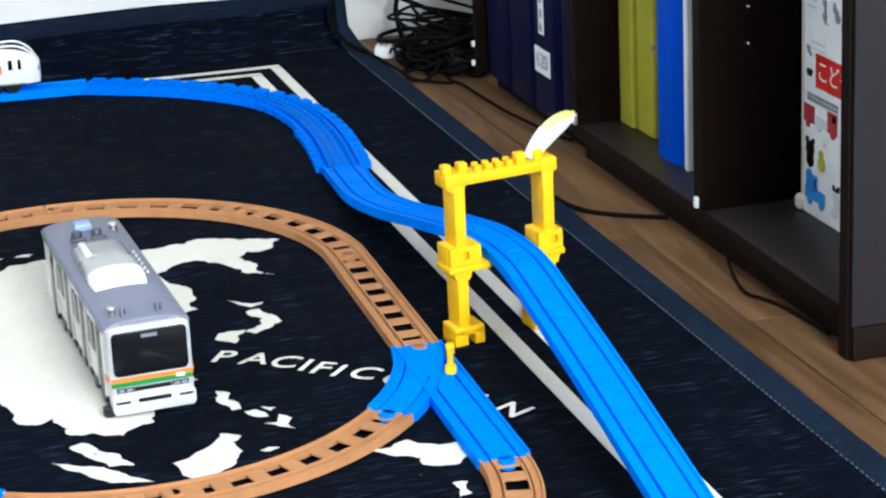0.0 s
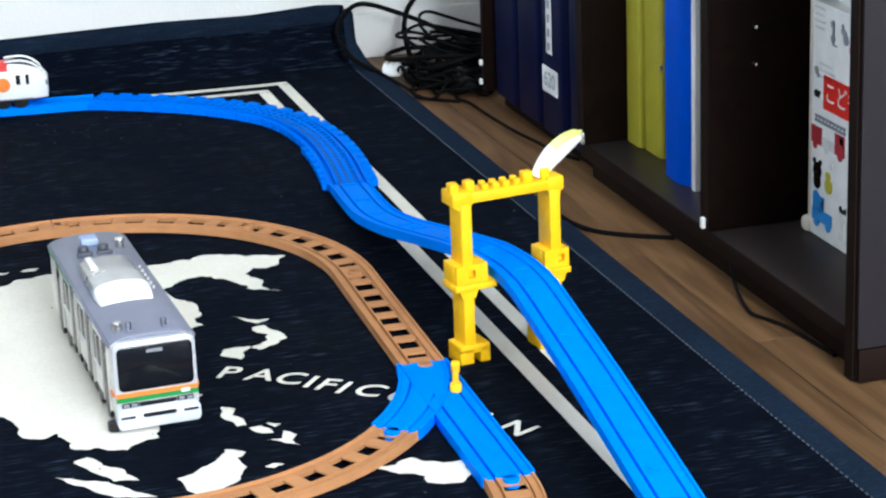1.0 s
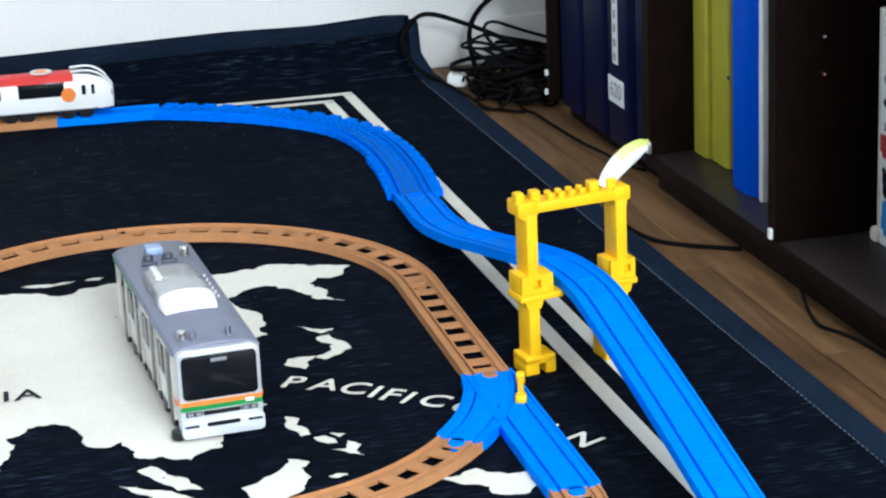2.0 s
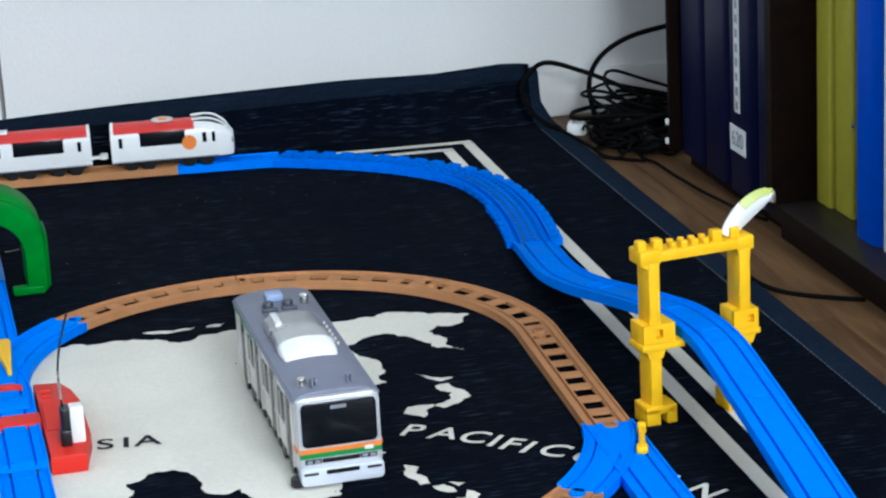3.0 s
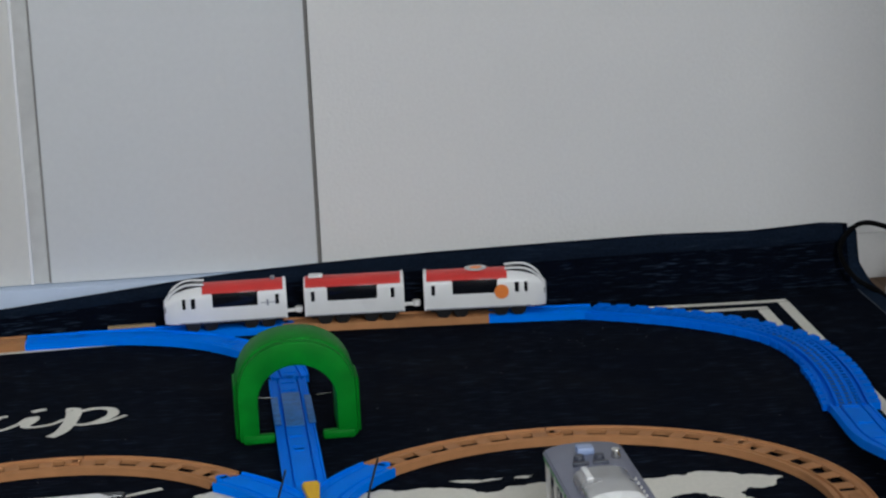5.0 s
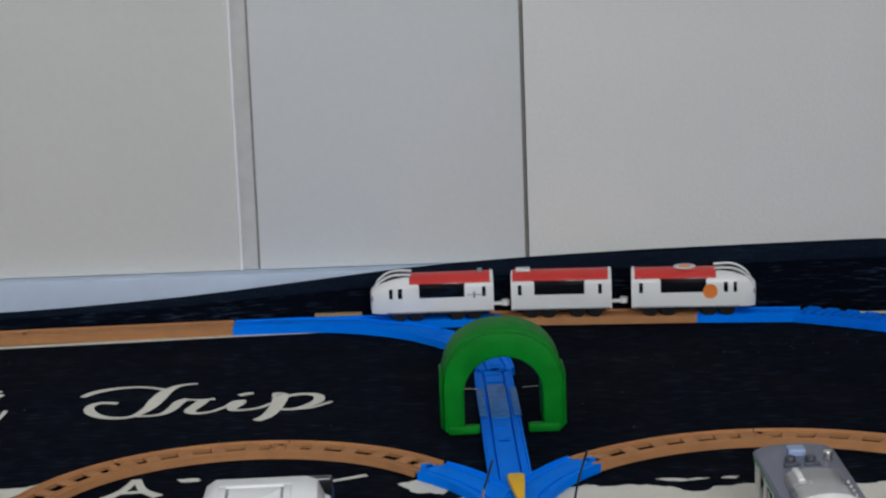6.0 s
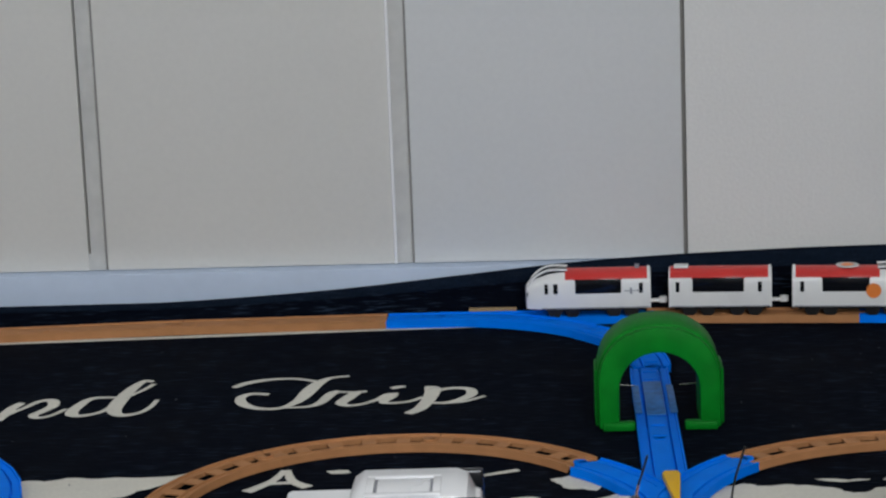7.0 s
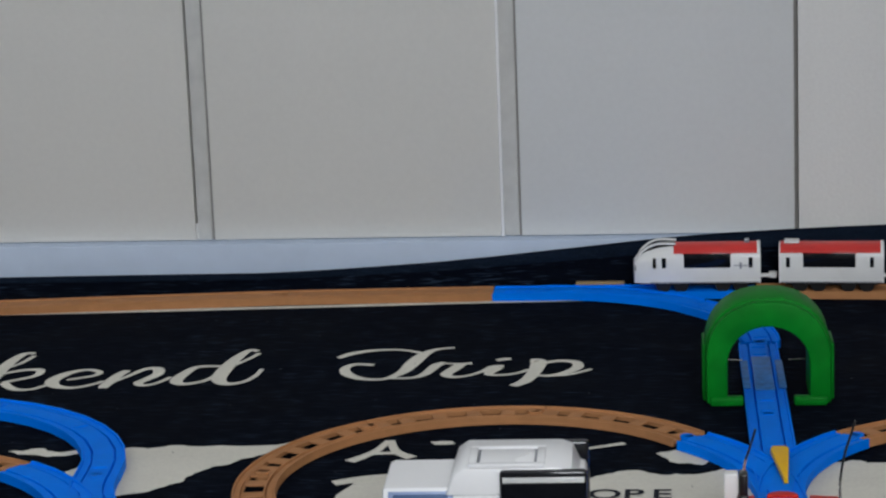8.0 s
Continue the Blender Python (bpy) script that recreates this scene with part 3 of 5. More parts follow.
for k in range(links):
    p, w = at_along(flex_line, total * k / links)
    q, _ = at_along(flex_line, total * (k + 1.0) / links)
    # the two running rails with their rims and groove walls
    half = [(-0.0192, 0.0), (-0.0192, 0.0066), (-0.0160, 0.0066), (-0.0158, 0.0036), (-0.0124, 0.0036), (-0.0122, 0.0080), (-0.0098, 0.0080), (-0.0096, 0.0)]
    bm = sweep([p, q], [(-u, v) for u, v in reversed(half)], sweep([p, q], half))
    link = part("link", bm, DEEP_BLUE, flex)
    # wings that overlap the next link
    for s in (-1, 1):
        fan = min(1.0, max(0.0, (k - 5) / 8))
        reach, top = (0.0202 + (0.0035 if k > links - 8 else 0.0), 0.0062) if s > 0 else (0.0213 + 0.0062 * fan, 0.0080 - 0.0016 * fan)
        u0, u1 = sorted((s * 0.0164, s * reach))
        part("wing", sweep([p.lerp(q, 0.04), p.lerp(q, 0.70)], [(u0, 0.0), (u0, top), (u1, top - 0.0005), (u1, 0.0)]), DEEP_BLUE, link)
    # black strip paints the shade that shows through the openings
    part("base_plate", sweep([p, q], [(-0.0098, 0.0), (-0.0098, 0.0005), (0.0098, 0.0005), (0.0098, 0.0)]), BLACK, link, "black strip painted as shade below the openings")
    # bars between two rows of small openings
    for f0, f1 in ((0.0, 0.13), (0.40, 0.60), (0.87, 1.0)):
        part("cross_bar", sweep([p.lerp(q, f0), p.lerp(q, f1)], [(-0.0099, 0.0073), (-0.0099, 0.0077), (0.0099, 0.0077), (0.0099, 0.0073)]), DEEP_BLUE, link)
    for u in (-0.0034, 0.0034):
        part("long_bar", sweep([p, q], [(u - 0.0016, 0.0074), (u - 0.0016, 0.0078), (u + 0.0016, 0.0078), (u + 0.0016, 0.0074)]), DEEP_BLUE, link)
rise_line = spline(RISE, 8)
cuts = [0, 28, 56, 80, 104]
for a, b in zip(cuts, cuts[1:]):
    track([tuple(p) for p in rise_line[a:b + 1]], BLUE, False, "raised_track", "bright blue toy track raised on yellow piers")

# the line on the far side of the second loop
line, end = arc(-0.790, 2.005, 16.7, -104.7)
track(line, BLUE, False, "curved_track", "curved " + BLU)
x, y, h = end
line, end2 = arc(x, y, h, 30)
line2, _ = arc(-0.586, 1.822, -36, -50)
turnout([line, line2], "blue plastic track switch joining two lines")
line, _ = arc(-0.586, 1.822, 144, 45)
track(line, BROWN, True, "curved_track", "curved " + TAN)


# ---- yellow gate over the raised track ----
def gate():
    g = thing("yellow_gate", "yellow plastic block gate straddling the raised blue track", "gate", pose(0.5020, 1.5295, 0.0, 0, 0, 8))
    D = 0.0098

    def span(s, a, b):
        return (s * a, s * b) if s > 0 else (s * b, s * a)

    for s in (-1, 1):
        x0, x1 = span(s, 0.0315, 0.0400)
        part("column", box(x0, x1, -D, D, 0.076, 0.122, 0.0008), YELLOW, g)
        part("pier_block", box(x0, x1, -D, D, 0.012, 0.055, 0.0008), YELLOW, g)
        inner = 0.0205 if s < 0 else 0.0255
        a, b = span(s, inner, 0.0460)
        hole0, hole1 = span(s, 0.0305, 0.0360) if s < 0 else span(s, 0.0365, 0.0420)
        # a block with a square hole in its front
        sock = box(a, b, -D + 0.004, D + 0.001, 0.0620, 0.0765, 0.0008)
        f0, f1 = -D - 0.001, -D + 0.0045
        sock = box(a + 0.0004, hole0, f0, f1, 0.0622, 0.0763, bm=sock)
        sock = box(hole1, b - 0.0004, f0, f1, 0.0622, 0.0763, bm=sock)
        sock = box(hole0, hole1, f0, f1, 0.0722, 0.0763, bm=sock)
        sock = box(hole0, hole1, f0, f1, 0.0622, 0.0662, bm=sock)
        part("socket_block", sock, YELLOW, g)
        a, b = span(s, 0.0135 if s < 0 else 0.0195, 0.0470)
        part("ledge", box(a, b, -D - 0.002, D + 0.002, 0.0570, 0.0617, 0.0009), YELLOW, g)
        a, b = span(s, 0.0285, 0.0435)
        part("bracket", prism([(a, 0.0575), (b, 0.0575), ((a + b) / 2 + 0.005, 0.0510), ((a + b) / 2 - 0.005, 0.0510)], -D - 0.001, D + 0.001, "y"), YELLOW, g)
        a, b = span(s, 0.0205, 0.0445)
        foot = box(a, b, -D - 0.001, D + 0.001, 0.0085, 0.0150, 0.0009)
        for u, v in ((0.0205, 0.0285), (0.0335, 0.0445)):
            u, v = span(s, u, v)
            foot = box(u, v, -D - 0.001, D + 0.001, 0.0006, 0.0130, 0.0009, bm=foot)
        part("foot", foot, YELLOW, g)
        a, b = span(s, 0.0300, 0.0462 if s < 0 else 0.0435)
        part("cap", box(a, b, -D, D, 0.1205, 0.1310, 0.0012), YELLOW, g)
        a, b = span(s, 0.0310, 0.0460 if s < 0 else 0.0410)
        part("corner_brace", prism([(a, 0.1208), (b, 0.1208), (s * 0.0400, 0.1120), (s * 0.0320, 0.1120)], -D + 0.001, D - 0.001, "y"), YELLOW, g)
    part("beam", box(-0.0310, 0.0310, -0.0090, 0.0090, 0.1215, 0.1292, 0.001), YELLOW, g)
    for u, w in ((-0.0425, 0.0034), (-0.0300, 0.0036), (0.0165, 0.0040), (0.0305, 0.0036)):
        part("stud", box(u - w, u + w, -0.0060, 0.0020, 0.1285, 0.1372, 0.0012), YELLOW, g)
    for k in range(4):
        u = -0.0180 + 0.0084 * k
        part("small_stud", cyl(u, -0.0045, 0.1285, 0.1335, 0.0030, n=12, bevel=0.0006), YELLOW, g)
        part("small_stud", cyl(u + 0.002, 0.0050, 0.1285, 0.1330, 0.0026, n=12, bevel=0.0006), YELLOW, g)
    return g


gate()


def leaf_flag():
    """The pale curved tag that stands on the gate's far end."""
    t = thing("leaf_tag", "pale green and white curved plastic tag above the gate", "tag", pose(0.5290, 1.530, 0.1300, 0, 0, 8))

    def blade(lo, hi, thick, lift, s0=0.0, s1=1.0):
        bm = bmesh.new()
        rows = []
        for k in range(11):
            s = s0 + (s1 - s0) * k / 10
            w = 0.0068 * (0.75 + 0.45 * math.sin(math.pi * s)) * (1.0 if s < 0.9 else 0.8)
            a = radians(62 - 58 * s)
            c = Vector((0.037 * s ** 1.2, 0.0, 0.026 * math.sin(1.45 * s) / math.sin(1.45)))
            n = Vector((-math.sin(a), 0, math.cos(a))) * w
            rows.append([bm.verts.new(c + n * q + Vector((0, lift + 0.003 * q * q, 0))) for q in (lo, lo + (hi - lo) * 0.33, lo + (hi - lo) * 0.67, hi)])
        for a, b in zip(rows, rows[1:]):
            for j in range(3):
                bm.faces.new((a[j], a[j + 1], b[j + 1], b[j]))
        r = bmesh.ops.extrude_face_region(bm, geom=bm.faces[:])
        for v in r["geom"]:
            if isinstance(v, bmesh.types.BMVert):
                v.co.y += thick
        return bm

    part("blade", blade(-1.0, 0.25, 0.0014, 0.0), PAPER, t, "white curved blade")
    part("blade_root", blade(0.26, 1.0, 0.0014, -0.0002, 0.0, 0.46), PAPER, t, "white root of the blade")
    part("rim", blade(0.26, 1.0, 0.0014, -0.0002, 0.465, 1.0), LEAF_GREEN, t, "pale green rim near the tip")
    part("clip", box(0.0345, 0.0375, -0.001, 0.003, 0.020, 0.029, 0.0006), STEEL, t, "small grey clip at the tip")
    return t


leaf_flag()


# ---- green tunnel ----
def tunnel():
    t = thing("toy_tunnel", "green plastic toy tunnel arch over the blue track", "tunnel", pose(0.0150, 2.031, 0.0, 0, 0, 1))

    def arch(w, h, base, square=2.0):
        """Rounded arch on straight legs; a higher power gives squarer shoulders."""
        rise = w * 0.95
        foot = h - rise
        n = 18
        pts = [(-w, base), (-w, foot)]
        for k in range(1, n):
            a = math.pi * (1 - k / n)
            c, q = math.cos(a), math.sin(a)
            pts.append((w * math.copysign(abs(c) ** (2 / square), c), foot + rise * q ** (2 / square)))
        return pts + [(w, foot), (w, base)]

    outer, inner = arch(0.0535, 0.0925, 0.002, 2.25), arch(0.0345, 0.0690, 0.002)

    def shell(y0, y1, o, i):
        bm = bmesh.new()
        rings = [[bm.verts.new((a, y, b)) for a, b in pts] for y in (y0, y1) for pts in (o, i)]
        n = len(o)
        for k in range(n - 1):
            bm.faces.new((rings[0][k], rings[0][k + 1], rings[1][k + 1], rings[1][k]))
            bm.faces.new((rings[2][k], rings[3][k], rings[3][k + 1], rings[2][k + 1]))
            bm.faces.new((rings[0][k], rings[2][k], rings[2][k + 1], rings[0][k + 1]))
            bm.faces.new((rings[1][k], rings[1][k + 1], rings[3][k + 1], rings[3][k]))
        for k in (0, n - 1):
            bm.faces.new((rings[0][k], rings[1][k], rings[3][k], rings[2][k]))
        bmesh.ops.recalc_face_normals(bm, faces=bm.faces[:])
        bmesh.ops.bevel(bm, geom=[e for e in bm.edges if e.calc_face_angle(0) > 0.9], offset=0.0022, segments=2, affect="EDGES", profile=0.5)
        return bm

    part("arch", shell(-0.010, 0.040, outer, inner), GREEN, t)
    part("rim", shell(-0.019, -0.0097, arch(0.0524, 0.0905, 0.002, 2.2), inner), GREEN, t)
    for s in (-1, 1):
        bm = box(min(s * 0.0520, s * 0.0555), max(s * 0.0520, s * 0.0555), -0.008, 0.036, 0.002, 0.052, 0.0018)
        part("side_rib", bm, GREEN, t)
        f = box(min(s * 0.021, s * 0.0495), max(s * 0.021, s * 0.0495), -0.0215, -0.012, 0.0006, 0.0085, 0.002)
        part("sill", f, GREEN, t)
        b = tube(spline([(s * 0.020, 0.05, 0.022), (s * 0.038, 0.05, 0.023)], 3), 0.0006, n=6)
        part("tie_wire", b, STEEL, t, "thin wire across the opening")
    return t


tunnel()


def track_patch():
    """Thin plates added for a blue-grey patch on the rails inside the tunnel."""
    t = thing("track_patch", "blue-grey patch on the blue track, added as thin plates", "track clip", pose(0.0118, 2.088, 0.0, 0, 0, 1.0))
    part("centre_plate", box(-0.0085, 0.0085, -0.055, 0.055, 0.0078, 0.0088, 0.0004), PATCH_BLUE, t)
    for s in (-1, 1):
        part("side_plate", box(min(s * 0.0122, s * 0.0185), max(s * 0.0122, s * 0.0185), -0.052, 0.040, 0.0088, 0.0096, 0.0004), PATCH_BLUE, t)
    return t


track_patch()


# ---- red crossing ----
def crossing():
    t = thing("red_crossing", "red plastic toy level crossing with two barriers on a blue track", "level crossing", pose(0.0190, 1.667, 0.0, 0, 0, 1))
    side = [(0.0198, 0.062), (0.0400, 0.058), (0.0470, 0.040), (0.0510, 0.016), (0.0520, -0.058), (0.0450, -0.100), (0.0198, -0.100)]
    for s in (-1, 1):
        part("deck", prism([(s * a, b) for a, b in side], 0.0006, 0.0150, bevel=0.002), RED, t)
        ramp = prism([(0.004, 0.0145), (0.001, 0.0205), (-0.004, 0.0205), (-0.046, 0.0155), (-0.046, 0.0145)], min(s * 0.0215, s * 0.0485), max(s * 0.0215, s * 0.0485), "x", bevel=0.0008)
        part("road_ramp", ramp, RED, t)
        for k in range(3):
            y = 0.012 + 0.013 * k
            part("louvre", box(min(s * 0.0235, s * 0.031), max(s * 0.0235, s * 0.031), y, y + 0.005, 0.0145, 0.0165, 0.0006), RED, t)

    def barrier(x, y, s, arm):
        """A white post with a black hinge on its inner side; s is the side on which it stands."""
        post = part("barrier_post", box(x - 0.005, x + 0.005, y, y + 0.012, 0.0145, 0.0415, 0.0012), WHITE, t, "white barrier post")
        hx = x - s * 0.0085
        hinge = box(hx - 0.0032, hx + 0.0032, y - 0.004, y + 0.010, 0.0145, 0.0425, 0.0016)
        hinge = box(hx - 0.0044, hx + 0.0036, y - 0.006, y + 0.004, 0.0145, 0.0270, 0.0016, bm=hinge)
        part("hinge", hinge, BLACK, post, "black hinge")
        line = spline(arm, 5)
        part("barrier_arm", tube(line, 0.0008, n=8), BLACK, post, "thin dark raised barrier arm")
        a, b = int(len(line) * 0.15), int(len(line) * 0.45)
        part("arm_sleeve", tube(line[a:b], 0.0010, n=8), STEEL, post, "pale band on the arm")

    barrier(-0.0375, 0.027, -1, [(-0.0290, 0.030, 0.040), (-0.0275, 0.030, 0.050), (-0.0240, 0.030, 0.061), (-0.0200, 0.030, 0.074)])
    barrier(0.0420, -0.078, 1, [(0.0325, -0.076, 0.040), (0.0320, -0.076, 0.055), (0.0320, -0.076, 0.070), (0.0345, -0.076, 0.086), (0.0385, -0.076, 0.100), (0.0420, -0.076, 0.111)])
    part("track_plate", sweep([(0, -0.100, 0.0072), (0, -0.026, 0.0072)], SOLID), BLUE, t, "blue track plate")
    part("track_plate", sweep([(0, -0.002, 0.0084), (0, 0.046, 0.0084)], SOLID), BLUE, t, "blue track plate")
    part("track_lip", sweep([(0, 0.046, 0.0084), (0, 0.080, 0.0040)], SOLID), BLUE, t, "sloping blue end of the plate")
    part("plate_panel", box(-0.0140, 0.0140, 0.006, 0.036, 0.0145, 0.0165, 0.0014), BLUE, t, "raised blue panel")
    part("cross_rib", box(-0.0197, 0.0197, -0.0255, -0.0022, 0.0006, 0.0150, 0.0012), RED, t)
    part("hump", prism([(0.0115 * math.cos(math.pi * k / 10), 0.055 + 0.0105 * math.sin(math.pi * k / 10)) for k in range(11)], 0.0130, 0.0165, bevel=0.0006), RED, t)
    return t


crossing()
run(0.0208, 1.566, -89, 0.214, BLUE, False)


# ---- silver commuter car ----
def silver_car():
    t = thing("toy_train_car", "silver toy commuter car with orange and green stripes on the rug", "toy train", pose(0.2318, 1.484, 0.0, 0, 0, 1.5))
    W2, L, ZB = 0.0290, 0.246, 0.010

    def slab(x0, x1, z0, z1, r, y0, y1, bevel=0.0):
        """An upright plate with rounded corners."""
        pts = []
        for cx, cz, a0 in ((x1 - r, z1 - r, 0), (x0 + r, z1 - r, 90), (x0 + r, z0 + r, 180), (x1 - r, z0 + r, 270)):
            for k in range(5):
                a = radians(a0 + 22.5 * k)
                pts.append((cx + r * math.cos(a), cz + r * math.sin(a)))
        return prism(pts, y0, y1, "y", bevel=bevel)

    part("body", slab(-W2, W2, ZB, 0.0645, 0.004, 0.001, L, 0.0015), SILVER, t)
    arch = [(-W2 - 0.0004, 0.0615)] + [(-W2 + 2 * W2 * k / 12, 0.0640 + 0.0045 * (1 - (1 - k / 6) ** 2) ** 0.6) for k in range(13)] + [(W2 + 0.0004, 0.0615)]
    part("roof", prism(arch, 0.0045, L + 0.0006, "y", bevel=0.0008), ROOF_GREY, t, "grey roof")
    for s in (-1, 1):
        part("gutter", box(min(s * 0.0288, s * 0.0304), max(s * 0.0288, s * 0.0304), 0.004, L, 0.0612, 0.0630, 0.0004), ROOF_GREY, t)

    def dome(y_list, h_list, w, material, name, parent, label):
        """A roof unit arched across the car, its height given along it."""
        bm = bmesh.new()
        rings = []
        for y, h in zip(y_list, h_list):
            rings.append([bm.verts.new((-0.002 + w * math.cos(math.pi * k / 14) * (0.86 + 0.14 * h), y, 0.0665 + 0.0015 * h + 0.0115 * h * math.sin(math.pi * k / 14) ** 0.55)) for k in range(15)])
        for a, b in zip(rings, rings[1:]):
            for k in range(14):
                bm.faces.new((a[k], a[k + 1], b[k + 1], b[k]))
            bm.faces.new((a[14], a[0], b[0], b[14]))
        bm.faces.new(rings[0])
        bm.faces.new(rings[-1][::-1])
        return part(name, bm, material, parent, label)

    unit = dome((0.0910, 0.0985, 0.106, 0.112, 0.158, 0.163), (0.89, 0.98, 1.0, 0.97, 0.80, 0.50), 0.0205, UNIT, "air_conditioner", t, "silver arched roof unit")
    # white front slope stands for the glare on the roof unit
    dome((0.074, 0.077, 0.083, 0.090, 0.0925), (0.02, 0.34, 0.66, 0.89, 0.95), 0.0212, WHITE, "front_cowl", unit, "white crescent painted as the glare on the front")
    part("roof_slot", box(-0.017, -0.012, 0.128, 0.156, 0.0755, 0.0785, 0.001), WHITE, unit, "white slot cover")
    for k in range(6):
        part("rivet", cyl(0.0225, 0.100 + 0.010 * k, 0.0665, 0.0685, 0.0009, n=8), SILVER, t)
    part("screw_head", cyl(-0.0200, 0.0200, 0.0660, 0.0735, 0.0032, n=16, bevel=0.0008), STEEL, t, "bright screw")
    part("screw_head", cyl(0.0185, 0.2050, 0.0660, 0.0745, 0.0036, n=16, bevel=0.0008), STEEL, t, "bright screw")
    for u, y in ((-0.0125, 0.0150), (0.0120, 0.0150)):
        bm = box(u - 0.0022, u - 0.0008, y - 0.003, y + 0.003, 0.067, 0.0740, 0.0003)
        bm = box(u + 0.0008, u + 0.0022, y - 0.003, y + 0.003, 0.067, 0.0740, 0.0003, bm=bm)
        bm = box(u - 0.0022, u + 0.0022, y - 0.003, y + 0.003, 0.067, 0.0690, 0.0003, bm=bm)
        part("roof_bracket", bm, ROOF_GREY, t)
    part("roof_box", box(-0.0090, 0.0040, 0.2130, 0.2270, 0.0675, 0.0735, 0.0014), SCREEN_PALE, t, "pale blue roof box")
    for u in (-0.0105, 0.0045):
        part("roof_vent", cyl(u, 0.1985, 0.0670, 0.0735, 0.0046, 0.0038, n=18, bevel=0.0006), VENT, t, "dark round roof vent")
        part("roof_vent_base", box(u - 0.006, u + 0.006, 0.1885, 0.1935, 0.0670, 0.0705, 0.0006), VENT, t)

    front = part("front_mask", slab(-W2 + 0.0002, W2 - 0.0002, ZB + 0.002, 0.0655, 0.0055, -0.0022, 0.0048, 0.0012), MASK, t, "pale silver front mask")
    part("windscreen", slab(-0.0262, 0.0262, 0.0305, 0.0620, 0.0038, -0.0031, 0.0, 0.0005), GLASSY, front, "black windscreen")
    part("destination_sign", box(-0.0055, 0.0055, -0.0036, -0.0030, 0.0570, 0.0594), GREY, front)
    part("orange_band", box(-W2 + 0.0006, W2 - 0.0006, -0.0029, 0.0, 0.0262, 0.0293), ORANGE, front, "orange stripe")
    part("green_band", box(-W2 + 0.0006, W2 - 0.0006, -0.0029, 0.0, 0.0228, 0.0260), STRIPE_GREEN, front, "green stripe")
    part("white_emblem", box(0.0165, 0.0225, -0.0034, -0.0028, 0.0246, 0.0274, 0.0002), PAPER, front, "small white emblem")
    for s in (-1, 1):
        lamp = part("headlight", box(min(s * 0.0135, s * 0.0250), max(s * 0.0135, s * 0.0250), -0.0032, 0.0, 0.0185, 0.0220, 0.0005), BLACK, front, "dark headlight housing")
        for u in (0.0165, 0.0220):
            part("lens", box(s * u - 0.0020, s * u + 0.0020, -0.0036, -0.0030, 0.0191, 0.0214, 0.0004), GREY, lamp, "grey lamp lens")
        part("side_slot", box(min(s * 0.0170, s * 0.0270), max(s * 0.0170, s * 0.0270), -0.0068, -0.0050, 0.0118, 0.0136, 0.0004), BLACK, front, "dark bumper slot")
    part("lamp_band", box(-0.0130, 0.0130, -0.0032, 0.0, 0.0187, 0.0218, 0.0004), BLACK, front, "black band between the headlights")
    part("skirt", slab(-W2, W2, 0.0035, 0.0165, 0.0035, -0.0062, 0.006, 0.0015), SKIRT, front, "white bumper skirt")
    part("coupler_slot", slab(-0.0115, 0.0115, 0.0118, 0.0145, 0.001, -0.0070, -0.005), BLACK, front, "dark coupler slot")
    part("coupler", cyl(-0.030, 0.004, 0.0015, 0.0080, 0.0050, n=16, bevel=0.001), BLACK, t, "black coupler end")
    for s in (-1, 1):
        for k in range(4):
            y0 = 0.012 + 0.0605 * k
            # doors are dark brown-grey against the silver side
            d = part("side_door", box(min(s * 0.0288, s * 0.0298), max(s * 0.0288, s * 0.0298), y0, y0 + 0.022, 0.0135, 0.0575, 0.0003), DOOR_DARK, t, "dark brown-grey door")
            for q in (0.0025, 0.0122):
                part("door_window", box(min(s * 0.0296, s * 0.0302), max(s * 0.0296, s * 0.0302), y0 + q, y0 + q + 0.0072, 0.0300, 0.0535), GLASSY, d, "dark door window")
            for q in (-0.0016, 0.0220):
                part("door_post", box(min(s * 0.0290, s * 0.0308), max(s * 0.0290, s * 0.0308), y0 + q, y0 + q + 0.0016, 0.0130, 0.0600, 0.0003), SILVER, t)
            if k < 3:
                w = part("side_window", box(min(s * 0.0288, s * 0.0299), max(s * 0.0288, s * 0.0299), y0 + 0.0310, y0 + 0.0530, 0.0340, 0.0545, 0.0003), GLASSY, t, "dark side window")
                part("window_sill", box(min(s * 0.0290, s * 0.0308), max(s * 0.0290, s * 0.0308), y0 + 0.0300, y0 + 0.0540, 0.0318, 0.0340, 0.0003), PAPER, w, "bright sill")
                part("window_post", box(min(s * 0.0290, s * 0.0305), max(s * 0.0290, s * 0.0305), y0 + 0.0413, y0 + 0.0427, 0.0340, 0.0545), SILVER, w)
        part("side_green_band", box(min(s * 0.0288, s * 0.0301), max(s * 0.0288, s * 0.0301), 0.150, L - 0.002, 0.0578, 0.0605), STRIPE_GREEN, t)
        part("side_orange_band", box(min(s * 0.0288, s * 0.0301), max(s * 0.0288, s * 0.0301), 0.002, 0.010, 0.0262, 0.0293), ORANGE, t)
        part("underframe", box(min(s * 0.017, s * 0.0268), max(s * 0.017, s * 0.0268), 0.012, L - 0.006, 0.0030, 0.0115, 0.001), BLACK, t, "black underframe")
        for k in range(5):
            part("equipment_box", box(min(s * 0.026, s * 0.0285), max(s * 0.026, s * 0.0285), 0.075 + 0.021 * k, 0.088 + 0.021 * k, 0.0035, 0.0100, 0.0006), BLACK, t, "black underfloor box")
        for y in (0.032, 0.062, 0.186, 0.216):
            w = bmesh.new()
